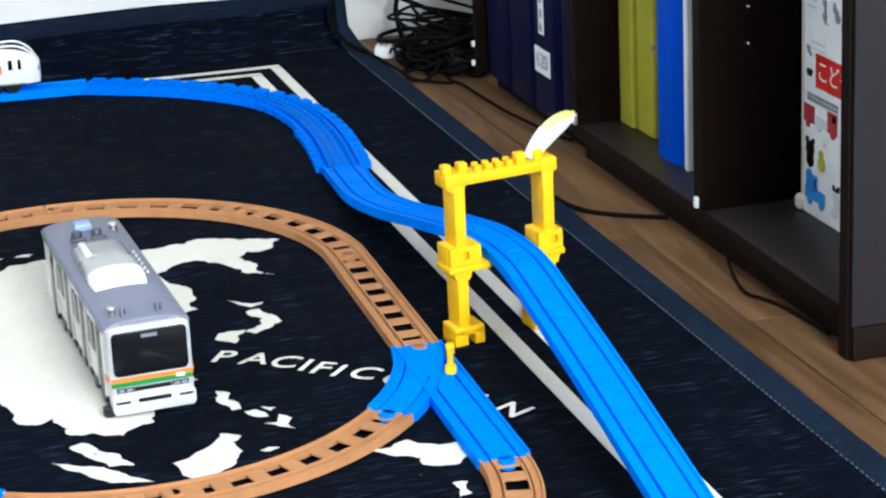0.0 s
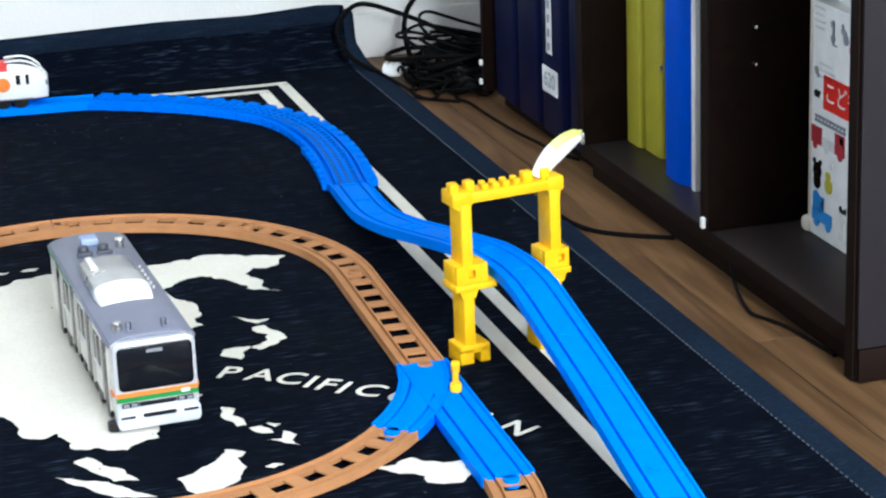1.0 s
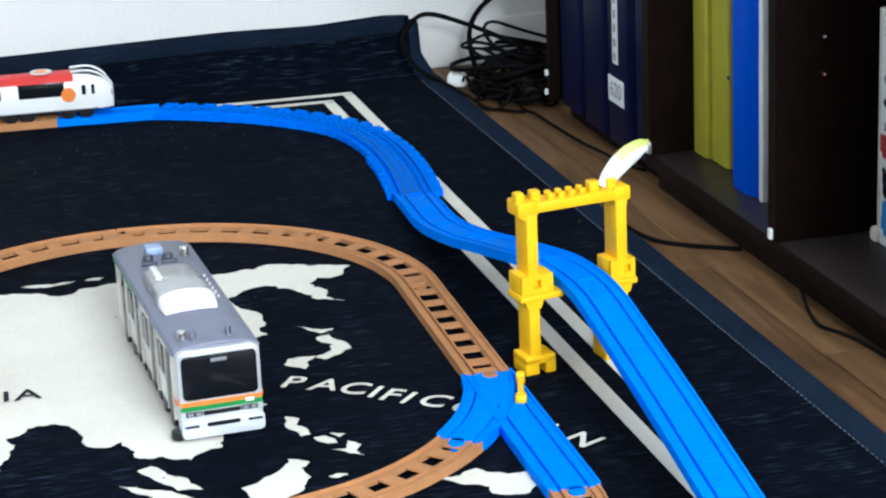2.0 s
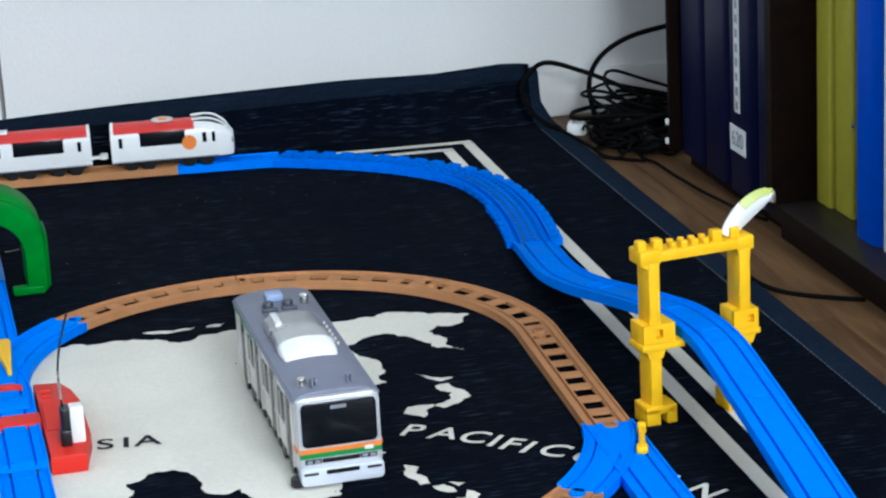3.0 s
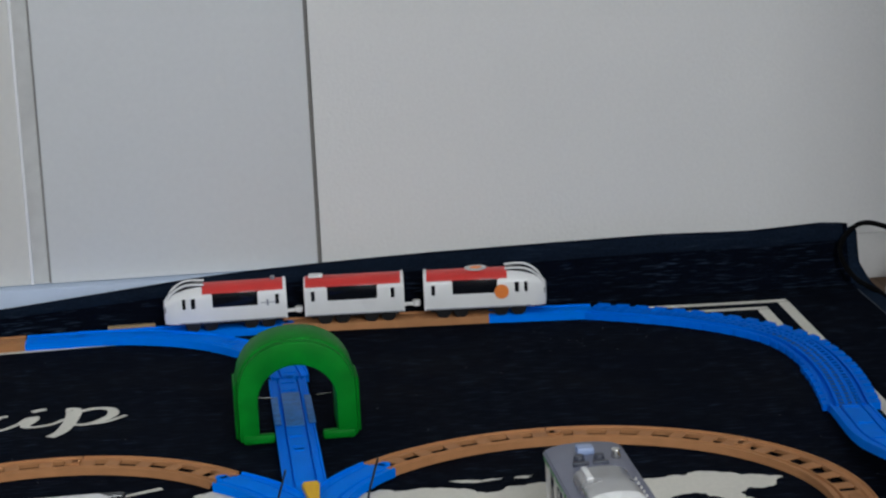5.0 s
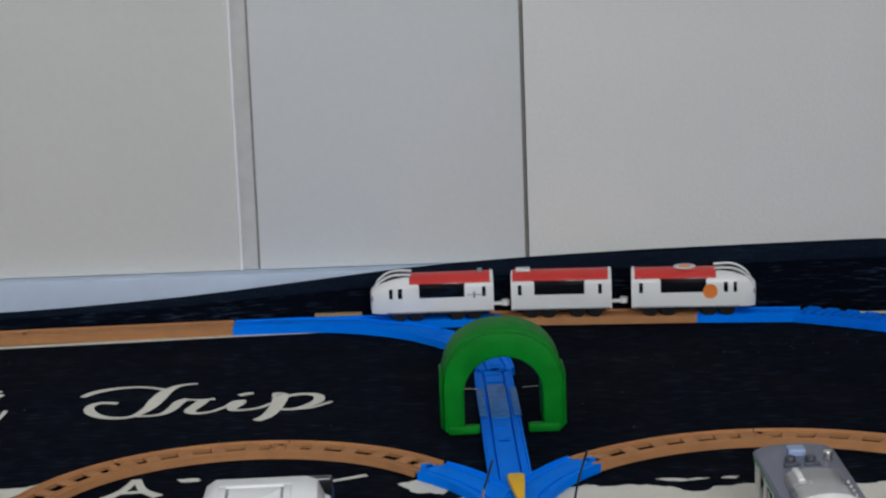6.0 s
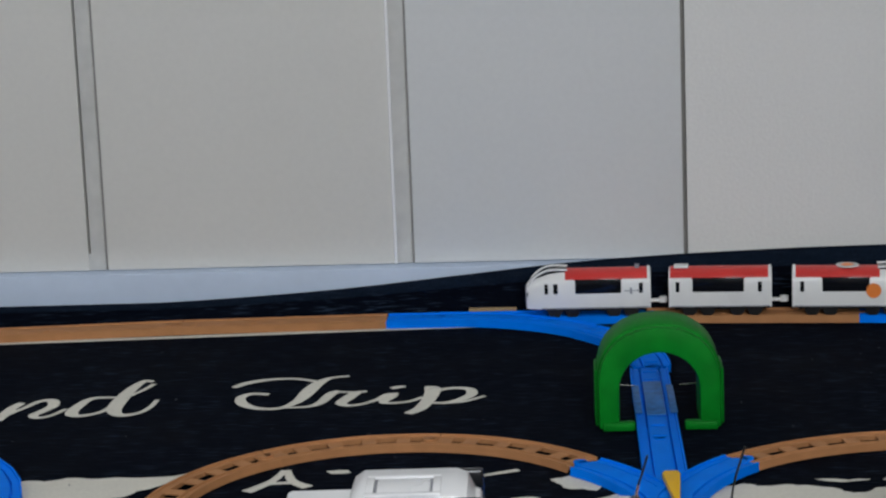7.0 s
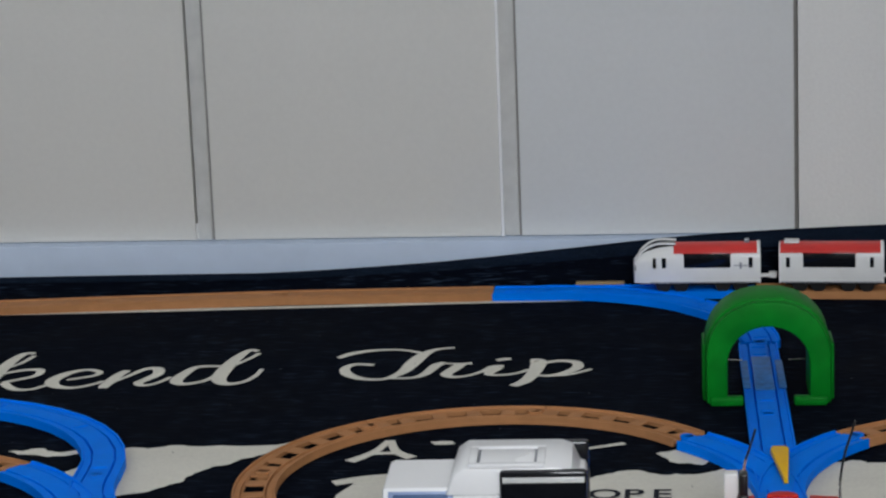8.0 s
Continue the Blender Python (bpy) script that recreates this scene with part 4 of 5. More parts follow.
            bmesh.ops.create_cone(w, cap_ends=True, segments=18, radius1=0.0078, radius2=0.0078, depth=0.004, matrix=Matrix.Translation((s * 0.0265, y, 0.0084)) @ Matrix.Rotation(radians(90), 4, "Y"))
            part("wheel", w, BLACK, t, "black wheel")
    return t


silver_car()


# ---- red and white express train on the far line ----
def train_car(kind, m):
    """kind: nose, middle or tail; x runs along the car."""
    L = 0.104 if kind == "middle" else 0.127
    t = thing("toy_train_car", {"nose": "white toy express train car with red roof and rounded dark nose",
                                "middle": "white middle toy train car with a red roof",
                                "tail": "white toy express end car with red roof and round emblem"}[kind], "toy train", m, group="express train on the far track")
    W2, z0, z1 = 0.0175, 0.014, 0.052
    side = [(-W2 + 0.001, z0), (-W2, z0 + 0.004), (-W2, 0.040), (-W2 + 0.0015, 0.045), (-0.011, 0.0505), (0.0, 0.0525)]
    ring = side + [(-u, v) for u, v in reversed(side[:-1])]
    bm = bmesh.new()
    stations = [(0.0, 1, 1), (L, 1, 1)]
    if kind != "middle":
        stations = [(0.0, 0.62, 0.62), (0.004, 0.80, 0.74), (0.012, 0.93, 0.86), (0.024, 0.99, 0.96), (0.036, 1, 1), (L, 1, 1)]
    rings = []
    for xx, sw, sh in stations:
        rings.append([bm.verts.new((xx, u * sw, z0 + (v - z0) * sh)) for u, v in ring])
    for a, b in zip(rings, rings[1:]):
        for j in range(len(ring)):
            bm.faces.new((a[j], a[(j + 1) % len(ring)], b[(j + 1) % len(ring)], b[j]))
    bm.faces.new(rings[0])
    bm.faces.new(rings[-1][::-1])
    body = part("body", bm, WHITE, t)
    r0 = 0.0015 if kind == "middle" else 0.040
    cap = [(-W2 + 0.0004, 0.0448), (-W2 + 0.0010, 0.0466), (-0.011, 0.0514), (0.0, 0.0534), (0.011, 0.0514), (W2 - 0.0010, 0.0466), (W2 - 0.0004, 0.0448), (0.010, 0.0448), (-0.010, 0.0448)]
    part("roof", prism([(b, c) for b, c in cap], r0, L - 0.0035, "x"), ROOF_RED, t, "red roof")
    part("end_hood", prism([(b * 1.03, c + 0.0007) for b, c in cap], L - 0.0035, L - 0.0003, "x", bevel=0.0008), WHITE, t, "white rim of the car's end")
    if kind == "middle":
        part("roof_patch", box(0.005, 0.020, -0.008, 0.008, 0.0525, 0.0546, 0.0008), WHITE, t, "white roof patch")
    if kind == "nose":
        part("roof_bracket", box(L - 0.016, L - 0.011, -0.004, 0.004, 0.0525, 0.0560, 0.0008), GREY, t)
    for s in (-1, 1):
        a, b = (0.024, L - 0.028) if kind == "middle" else (0.050, L - 0.030)
        part("window_band", box(a, b, min(s * 0.0168, s * 0.0180), max(s * 0.0168, s * 0.0180), 0.0300, 0.0450, 0.0006), GLASSY, t, "long dark window band")
        part("window_cap", box(a - 0.001, b + 0.001, min(s * 0.0150, s * 0.0178), max(s * 0.0150, s * 0.0178), 0.0438, 0.0462, 0.0004), ROOF_RED, t, "red edge over the window")
        spots = ((0.009, 0.004), (L - 0.012, 0.004)) if kind == "middle" else ((0.030, 0.0045), (0.0205, 0.0035), (L - 0.010, 0.004))
        for u, w in spots:
            part("door_window", box(u - w / 2, u + w / 2, min(s * 0.0168, s * 0.0179), max(s * 0.0168, s * 0.0179), 0.0300, 0.0405, 0.0004), GLASSY, t, "small dark door window")
        part("lower_seam", box(0.016 if kind != "middle" else 0.002, L - 0.002, min(s * 0.0168, s * 0.01775), max(s * 0.0168, s * 0.01775), 0.0145, 0.0155), GREY, t, "thin grey seam")
        if kind == "tail":
            e = bmesh.new()
            bmesh.ops.create_cone(e, cap_ends=True, segments=24, radius1=0.0075, radius2=0.0075, depth=0.0014, matrix=Matrix.Translation((0.046, s * 0.0178, 0.031)) @ Matrix.Rotation(radians(90), 4, "X"))
            part("emblem", e, ORANGE, t, "round orange emblem")
        if kind == "nose":
            e = box(0.100, 0.118, min(s * 0.0168, s * 0.0179), max(s * 0.0168, s * 0.0179), 0.0318, 0.0326)
            e = box(0.106, 0.108, min(s * 0.0168, s * 0.0179), max(s * 0.0168, s * 0.0179), 0.0290, 0.0355, bm=e)
            part("side_mark", e, GREY, t, "thin grey side mark")
        for y in ((0.030, 0.078) if kind == "middle" else (0.038, 0.098)):
            for q in (-0.009, 0.009):
                w = bmesh.new()
                bmesh.ops.create_cone(w, cap_ends=True, segments=18, radius1=0.0078, radius2=0.0078, depth=0.004, matrix=Matrix.Translation((y + q, s * 0.0120, 0.0118)) @ Matrix.Rotation(radians(90), 4, "X"))
                part("wheel", w, BLACK, t, "black wheel")
    if kind != "middle":
        part("windscreen", prism([(0.0035, 0.041), (0.011, 0.0475), (0.024, 0.0522), (0.041, 0.0536), (0.041, 0.0475), (0.014, 0.0395)], -0.0085, 0.0085, "y", bevel=0.0006), GLASSY, t, "dark sloping windscreen")
        part("nose_panel", box(-0.0012, 0.010, -0.0055, 0.0055, 0.0165, 0.0365, 0.001), GREY, t, "dark blue-grey nose panel")
        for s in (-1, 1):
            rib = tube(spline([(0.001, s * 0.0095, 0.033), (0.008, s * 0.0110, 0.0455), (0.022, s * 0.0115, 0.0535), (0.042, s * 0.0105, 0.0536)], 5), 0.0011, n=8)
            part("nose_rib", rib, WHITE, t, "white curved nose rib")
            part("headlight", box(0.0005, 0.004, min(s * 0.0085, s * 0.0120), max(s * 0.0085, s * 0.0120), 0.026, 0.032, 0.0006), BLACK, t, "dark headlight")
    if kind == "tail":
        disc = bmesh.new()
        bmesh.ops.create_cone(disc, cap_ends=True, segments=28, radius1=0.0115, radius2=0.0115, depth=0.0012, matrix=Matrix.Translation((0.072, 0, 0.0536)))
        part("roof_emblem", disc, LENS, t, "round pale roof emblem")
        part("emblem_core", cyl(0.072, 0, 0.0540, 0.0546, 0.0065, n=18), ORANGE, t, "orange emblem centre")
    part("underframe", box(0.020 if kind != "middle" else 0.006, L - 0.006, -0.0105, 0.0105, 0.0100, 0.0160, 0.001), BLACK, t, "black underframe")
    hook = box(L - 0.002, L + 0.012, -0.0025, 0.0025, 0.0165, 0.0195, 0.0006)
    hook = cyl(L + 0.0125, 0, 0.0160, 0.0215, 0.0042, n=16, bm=hook)
    if kind != "tail":
        part("coupling", hook, WHITE, t, "white coupling hook")
    return t


TRAIN_X = -0.110
train_car("nose", pose(TRAIN_X, 2.4190, 0.0030, 0, 0, -0.5))
train_car("middle", pose(TRAIN_X + 0.146, 2.4165, 0.0030, 0, 0, -3.4))
train_car("tail", pose(TRAIN_X + 0.270 + 0.127, 2.3960, 0.0030, 0, 0, 175.0))


# ---- white toy van ----
def van():
    t = thing("toy_van", "white toy rescue van with a raised roof and dark windows", "toy vehicle", pose(-0.194, 1.628, 0.0, 0, 0, 2))
    part("body", prism([(-0.040, 0.012), (-0.040, 0.038), (-0.027, 0.0625), (0.032, 0.0640), (0.038, 0.058), (0.038, 0.012)], -0.064, 0.0755, "x", bevel=0.004), VAN_WHITE, t)
    cabin = prism([(-0.020, 0.058), (-0.014, 0.074), (-0.007, 0.0785), (0.058, 0.0785), (0.066, 0.0755), (0.0735, 0.058)], -0.0345, 0.0345, "y", bevel=0.004)
    part("raised_roof", cabin, VAN_WHITE, t)

    def frame_ring(x0, x1, y0, y1, w, z0, z1):
        bm = box(x0, x1, y0, y0 + w, z0, z1, 0.0005)
        bm = box(x0, x1, y1 - w, y1, z0, z1, 0.0005, bm=bm)
        bm = box(x0, x0 + w, y0 + w, y1 - w, z0, z1, 0.0005, bm=bm)
        return box(x1 - w, x1, y0 + w, y1 - w, z0, z1, 0.0005, bm=bm)

    part("roof_frame", frame_ring(-0.004, 0.0480, -0.034, 0.012, 0.0055, 0.0778, 0.0805), VAN_WHITE, t, "raised white roof frame")
    part("roof_seam", frame_ring(0.0015, 0.0425, -0.030, 0.0065, 0.0018, 0.0778, 0.0790), GREY, t, "thin grey seam")
    part("roof_panel", box(0.0040, 0.0400, -0.031, 0.0040, 0.0778, 0.0800, 0.0008), VAN_WHITE, t)
    for s in (-1, 1):
        w = part("side_window", box(0.0175, 0.0770, min(s * 0.030, s * 0.0385), max(s * 0.030, s * 0.0385), 0.030, 0.0765, 0.0025), GLASSY, t, "dark side window")
        # pale line painted as the reflection in the dark window
        part("window_trim", box(0.0195, 0.0750, min(s * 0.0380, s * 0.0390), max(s * 0.0380, s * 0.0390), 0.0685, 0.0725, 0.0004), LENS, w, "white line painted as a reflection under the top edge")
        if s < 0:
            part("window_rim", prism([(-0.0402, 0.0405), (-0.0296, 0.0605), (-0.0275, 0.0600), (-0.0380, 0.0395)], -0.0595, -0.0150, "x", bevel=0.0006), SCREEN_PALE, t, "pale blue window rim")
            part("front_window", prism([(-0.0406, 0.0425), (-0.0312, 0.0590), (-0.0300, 0.0585), (-0.0390, 0.0415)], -0.0560, -0.0185, "x", bevel=0.0004), SCREEN, t, "bluish side window")
        for u in (-0.036, 0.045):
            w = bmesh.new()
            bmesh.ops.create_cone(w, cap_ends=True, segments=20, radius1=0.012, radius2=0.012, depth=0.008, matrix=Matrix.Translation((u, s * 0.031, 0.0126)) @ Matrix.Rotation(radians(90), 4, "X"))
            part("wheel", w, BLACK, t, "black wheel")
    return t


van()


# ---- bookcase and what stands in it ----
SX, ZS, LOW = 0.7155, 0.0305, 0.0120


def bookcase():
    t = thing("bookcase", "dark espresso wooden bookcase with low plinth beside the rug", "bookcase")
    part("plinth", box(SX + 0.010, SX + 0.28, 1.4050, 1.9460, -0.006, 0.0155, 0.001), ESPRESSO_EDGE, t)
    part("bottom_board", box(SX, SX + 0.28, 1.4050, 1.9460, 0.016, 0.030, 0.0015), BOARD_TOP_LIT, t, "satin bottom board painted paler for the light on top")
    # dark strip paints the board's front as unlit, against its paler top
    part("board_edging", box(SX - 0.0014, SX - 0.0002, 1.4050, 1.9460, 0.016, 0.0298, 0.0004), ESPRESSO_EDGE, t, "dark strip painted as the board's unlit front")
    # the far bay has a lower board, set back
    part("bottom_board", box(SX + 0.020, SX + 0.28, 1.9465, 2.2285, -0.006, LOW, 0.001), ESPRESSO_EDGE, t)
    for y0, y1 in ((1.390, 1.4045), (1.646, 1.662), (1.930, 1.946), (2.222, 2.2285)):
        end = y0 < 1.42 or y0 > 2.2
        foot = -0.006 if y0 < 1.42 else LOW + 0.0005 if end else ZS
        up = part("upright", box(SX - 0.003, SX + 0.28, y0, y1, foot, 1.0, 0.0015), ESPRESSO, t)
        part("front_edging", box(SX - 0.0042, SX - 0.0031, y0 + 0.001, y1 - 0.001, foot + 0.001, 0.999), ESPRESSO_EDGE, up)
        if not end:
            part("corner_tab", box(SX - 0.0075, SX - 0.0043, y0 + 0.004, y0 + 0.009, ZS + 0.002, ZS + 0.011, 0.0006), PAPER, up, "white plastic corner tab")
    # thin panel carries a paler colour for the light on this end
    part("side_facing", box(SX - 0.002, SX + 0.279, 1.3870, 1.3898, 0.020, 0.999, 0.0006), END_PANEL_LIT, t, "outer face painted plum-grey for the light on it")
    part("side_plinth", box(SX - 0.001, SX + 0.279, 1.3870, 1.3898, -0.006, 0.019, 0.0006), ESPRESSO_EDGE, t)
    part("back_board", box(SX + 0.281, SX + 0.29, 1.390, 2.2285, -0.006, 1.0), ESPRESSO, t)
    for z in (0.36, 0.70, 0.985):
        for a, b in ((1.4050, 1.6455), (1.6625, 1.9295), (1.9465, 2.2215)):
            part("shelf", box(SX + 0.01, SX + 0.28, a, b, z, z + 0.015, 0.001), ESPRESSO, t)
    for k in range(2):
        pin = bmesh.new()
        bmesh.ops.create_cone(pin, cap_ends=True, segments=10, radius1=0.0013, radius2=0.0013, depth=0.006, matrix=Matrix.Translation((SX + 0.035, 1.644, 0.166 + 0.030 * k)) @ Matrix.Rotation(radians(90), 4, "X"))
        part("shelf_pin", pin, STEEL, t, "metal shelf pin")
    for y, z in ((2.2240, 0.0195), (2.2225, 0.040)):
        part("hinge_tab", box(SX - 0.0075, SX - 0.0043, y, y + 0.004, z, z + 0.006, 0.0006), PAPER, t, "white plastic corner tab")
    return t


bookcase()


def book(name, label, category, x0, x1, y0, y1, z0, z1, material, round_spine=0.004):
    t = thing(name, label, category, group="books on the bookcase")
    out = [(x1, y0), (x1, y1)]
    for k in range(6):
        a = radians(18 * k)
        out.append((x0 + round_spine * (1 - math.sin(a)), y1 - round_spine * (1 - math.cos(a))))
    for k in range(6):
        a = radians(18 * k)
        out.append((x0 + round_spine * (1 - math.cos(a)), y0 + round_spine * (1 - math.sin(a))))
    part("cover", prism(out, z0, z1, bevel=0.0008), material, t)
    part("pages", box(x0 + 0.01, x1 - 0.002, y0 + 0.003, y1 - 0.003, z1 - 0.003, z1 + 0.0005), PAPER, t, "white page block")
    return t


book("book", "tall yellow-green ring file standing on the shelf", "book", 0.753, 0.96, 1.8960, 1.9285, ZS, 0.34, BOOK_YELLOW)
book("book", "tall yellow-green ring file standing on the shelf", "book", 0.757, 0.96, 1.8560, 1.8950, ZS, 0.34, BOOK_YELLOW)
blue_book = book("book", "thick glossy blue file with a rounded spine", "book", 0.742, 0.94, 1.7610, 1.824, ZS, 0.34, BOOK_BLUE, 0.020)
part("spine_rivet", cyl(0, 0, 0, 0.0012, 0.002, n=12), STEEL, blue_book, "small rivet", Matrix.Translation((0.7422, 1.816, 0.125)) @ Matrix.Rotation(radians(-90), 4, "Y"))
book("book", "thin white file beside the blue one", "book", 0.745, 0.94, 1.7515, 1.7595, ZS, 0.34, PAPER, 0.002)


def navy_file(y0, y1, x0, label, stickers):
    t = book("navy_file", label, "file box", x0, x0 + 0.24, y0, y1, LOW + 0.0005, 0.34, NAVY, 0.012)
    for a, b, z0, z1, lines in stickers:
        s = part("sticker", box(x0 - 0.0006, x0 + 0.001, a, b, z0, z1), PAPER, t, "white sticker")
        for k in range(lines):
            zz = z0 + (z1 - z0) * (k + 0.5) / lines
            part("print_bar", box(x0 - 0.0010, x0 - 0.0005, a + (b - a) * 0.3, a + (b - a) * 0.7, zz - (z1 - z0) / lines * 0.28, zz + (z1 - z0) / lines * 0.28), GREY, s)
    return t


navy = navy_file(2.000, 2.070, 0.7195, "dark navy file box with white spine stickers", [(2.019, 2.061, 0.052, 0.077, 0), (2.034, 2.048, 0.091, 0.215, 9)])
navy_file(1.948, 1.999, 0.7215, "plain dark navy file box", [])
navy_file(2.071, 2.144, 0.7205, "plain dark navy file box", [])
navy_file(2.145, 2.220, 0.7215, "plain dark navy file box", [])


def sticker_text(parent, text, m, size, material):
    cu = bpy.data.curves.new("digits", "FONT")
    cu.body, cu.size, cu.align_x, cu.align_y, cu.extrude = text, size, "CENTER", "CENTER", 0.0001
    cu.materials.append(material)
    ob = new("lettering", cu)
    ob.parent = parent
    ob.matrix_local = m
    return ob



sticker_text(navy, "620", Matrix(((0, 0, -1, 0.7186), (-1, 0, 0, 2.040), (0, 1, 0, 0.0645), (0, 0, 0, 1))), 0.021, GREY)


def card_box():
    """The children's picture box that leans at the shelf's front."""
    t = thing("picture_box", "white cardboard picture box printed with vehicles and animals", "box", pose(0.786, 1.553, ZS, 0, 0, 0))
    part("carton", box(0.0, 0.10, -0.062, 0.062, 0.0, 0.190, 0.0015), PAPER, t)
    part("carton_edge", box(0.0, 0.10, 0.0622, 0.066, 0.0, 0.190, 0.001), CARD, t, "worn tan edge")

    def mark(name, y, z, w, h, material, dots=()):
        bm = box(-0.0008, 0.0002, y - w / 2, y + w / 2, z - h / 2, z + h / 2, 0.0)
        for dy, dz, r in dots:
            c = bmesh.new()
            bmesh.ops.create_cone(c, cap_ends=True, segments=12, radius1=r, radius2=r, depth=0.001, matrix=Matrix.Translation((-0.0004, y + dy, z + dz)) @ Matrix.Rotation(radians(90), 4, "Y"))
            bm = join(bm, c)
        part(name, bm, material, t)

    mark("red_block", -0.010, 0.121, 0.099, 0.027, RED)
    mark("red_corner", -0.026, 0.139, 0.030, 0.012, RED)
    sticker_text(t, "こども", Matrix(((0, 0, -1, -0.0011), (-1, 0, 0, 0.0080), (0, 1, 0, 0.121), (0, 0, 0, 1))), 0.0190, PAPER)
    mark("printed_ladder", 0.028, 0.0995, 0.052, 0.0022, GREY)
    mark("printed_ladder", 0.028, 0.0955, 0.052, 0.0022, GREY)
    for k in range(9):
        mark("printed_rung", 0.052 - 0.006 * k, 0.0975, 0.0012, 0.0040, GREY)
    mark("printed_truck", 0.051, 0.0835, 0.018, 0.014, DARK_RED, ((0.002, -0.008, 0.0036),))
    mark("printed_truck_body", 0.030, 0.0800, 0.022, 0.008, LENS, ((0.004, -0.004, 0.0036),))
    mark("printed_cab", 0.011, 0.0845, 0.016, 0.017, DARK_RED, ((-0.001, -0.0085, 0.0040),))
    mark("printed_cab_window", 0.0075, 0.0885, 0.006, 0.006, LENS)
    mark("printed_bear", 0.049, 0.052, 0.010, 0.013, ESPRESSO, ((0.0, 0.003, 0.0068), (0.005, 0.010, 0.0024), (-0.005, 0.010, 0.0024), (0.0, -0.006, 0.0060)))
    mark("printed_bear_face", 0.0485, 0.0515, 0.005, 0.0045, CARD, ((0.0, 0.0, 0.0028),))
    mark("printed_fruit", 0.029, 0.0500, 0.005, 0.010, BOOK_YELLOW, ((0.0, -0.003, 0.0062), (0.001, 0.005, 0.0036)))
    mark("printed_leaf", 0.0240, 0.0640, 0.004, 0.003, LENS, ((0.0, 0.0, 0.0024),))
    mark("printed_car", 0.040, 0.0190, 0.034, 0.010, PRINT_BLUE, ((0.009, -0.006, 0.0040), (-0.011, -0.006, 0.0040)))
    mark("printed_car_top", 0.046, 0.0290, 0.019, 0.012, PRINT_BLUE, ((0.004, 0.004, 0.0055),))
    mark("printed_car_window", 0.0395, 0.0290, 0.0035, 0.0060, LENS)
    mark("printed_cat", 0.004, 0.0180, 0.006, 0.012, LENS, ((0.0, 0.009, 0.0048), (0.003, -0.005, 0.0040)))
    mark("printed_cat_ears", 0.004, 0.0330, 0.010, 0.0025, BLACK, ((0.004, 0.002, 0.0018), (-0.004, 0.002, 0.0018)))
    mark("printed_bird", 0.0245, 0.1700, 0.0030, 0.016, GREY, ((0.001, 0.007, 0.0030), (0.0005, -0.004, 0.0034)))
    mark("printed_bird_feet", 0.0225, 0.1610, 0.0070, 0.0010, GREY)
    mark("printed_animal", 0.0050, 0.1720, 0.005, 0.007, GREY, ((0.003, 0.003, 0.0030), (-0.002, -0.003, 0.0040), (0.004, 0.007, 0.0014)))
    mark("printed_bug", 0.052, 0.134, 0.004, 0.003, GREY, ((0.001, 0.002, 0.0026), (-0.003, -0.002, 0.0018)))
    mark("printed_bug", 0.0505, 0.116, 0.006, 0.004, BLACK, ((0.002, 0.001, 0.0030), (-0.003, 0.002, 0.0018)))
    mark("red_spot", -0.010, 0.163, 0.008, 0.010, DARK_RED, ((0.0, 0.0, 0.0070),))
    for k in range(4):
        mark("print_bar", 0.0480, 0.1855 - 0.0052 * k, 0.018 - 0.003 * (k % 2), 0.0014, LENS)
    for k in range(3):
        mark("print_bar", 0.036, 0.132 + 0.0052 * k, 0.034 - 0.006 * k, 0.0010, LENS)
    part("crumpled_corner", box(-0.004, 0.012, 0.060, 0.072, 0.0, 0.013, 0.004, 3), CARD, t, "crumpled pale corner")
    return t


card_box()
picture_book = book("picture_book", "colourful picture book standing behind the white box", "book", 0.800, 0.95, 1.488, 1.600, ZS, 0.262, PAPER, 0.002)
for y, z, w, h, m in ((1.570, 0.250, 0.030, 0.016, RED), (1.535, 0.252, 0.024, 0.012, PRINT_BLUE), (1.590, 0.236, 0.012, 0.016, GREY), (1.510, 0.240, 0.030, 0.020, RED)):
    part("printed_patch", box(0.7992, 0.8004, y - w / 2, y + w / 2, z - h / 2, z + h / 2), m, picture_book)


# ---- cables, plug and sockets in the corner ----
def cable(points, r, label, name="cable"):
    return tagged(part(name, tube(spline(points, 6), r), CABLE), label, "cable")


rnd = random.Random(7)
FZ = -0.006
for k in range(15):
    # wide flat coils, one over the other
    cx, cy = 0.728 + rnd.uniform(-0.012, 0.016), 2.372 + rnd.uniform(-0.014, 0.016)
    rx, ry = rnd.uniform(0.040, 0.066), rnd.uniform(0.050, 0.078)
    a0, lean, base = rnd.uniform(0, 6.28), rnd.uniform(0.004, 0.022), FZ + 0.004 + 0.0021 * k
    pts = []
    for i in range(rnd.randint(13, 19)):
        a = a0 + i * 2 * math.pi / 15
        r = 1 + 0.07 * math.sin(2 * a + k) + 0.012 * i / 10
        pts.append((cx + r * rx * math.cos(a), cy + r * ry * math.sin(a), base + lean * (0.6 + math.sin(a + 0.4 * k)) + 0.002 * math.sin(3 * a + k)))
    cable([(u, v, max(w, FZ + 0.003)) for u, v, w in pts], rnd.choice((0.0018, 0.0022, 0.0026)), "black power cable coiled in a heap on the floor")
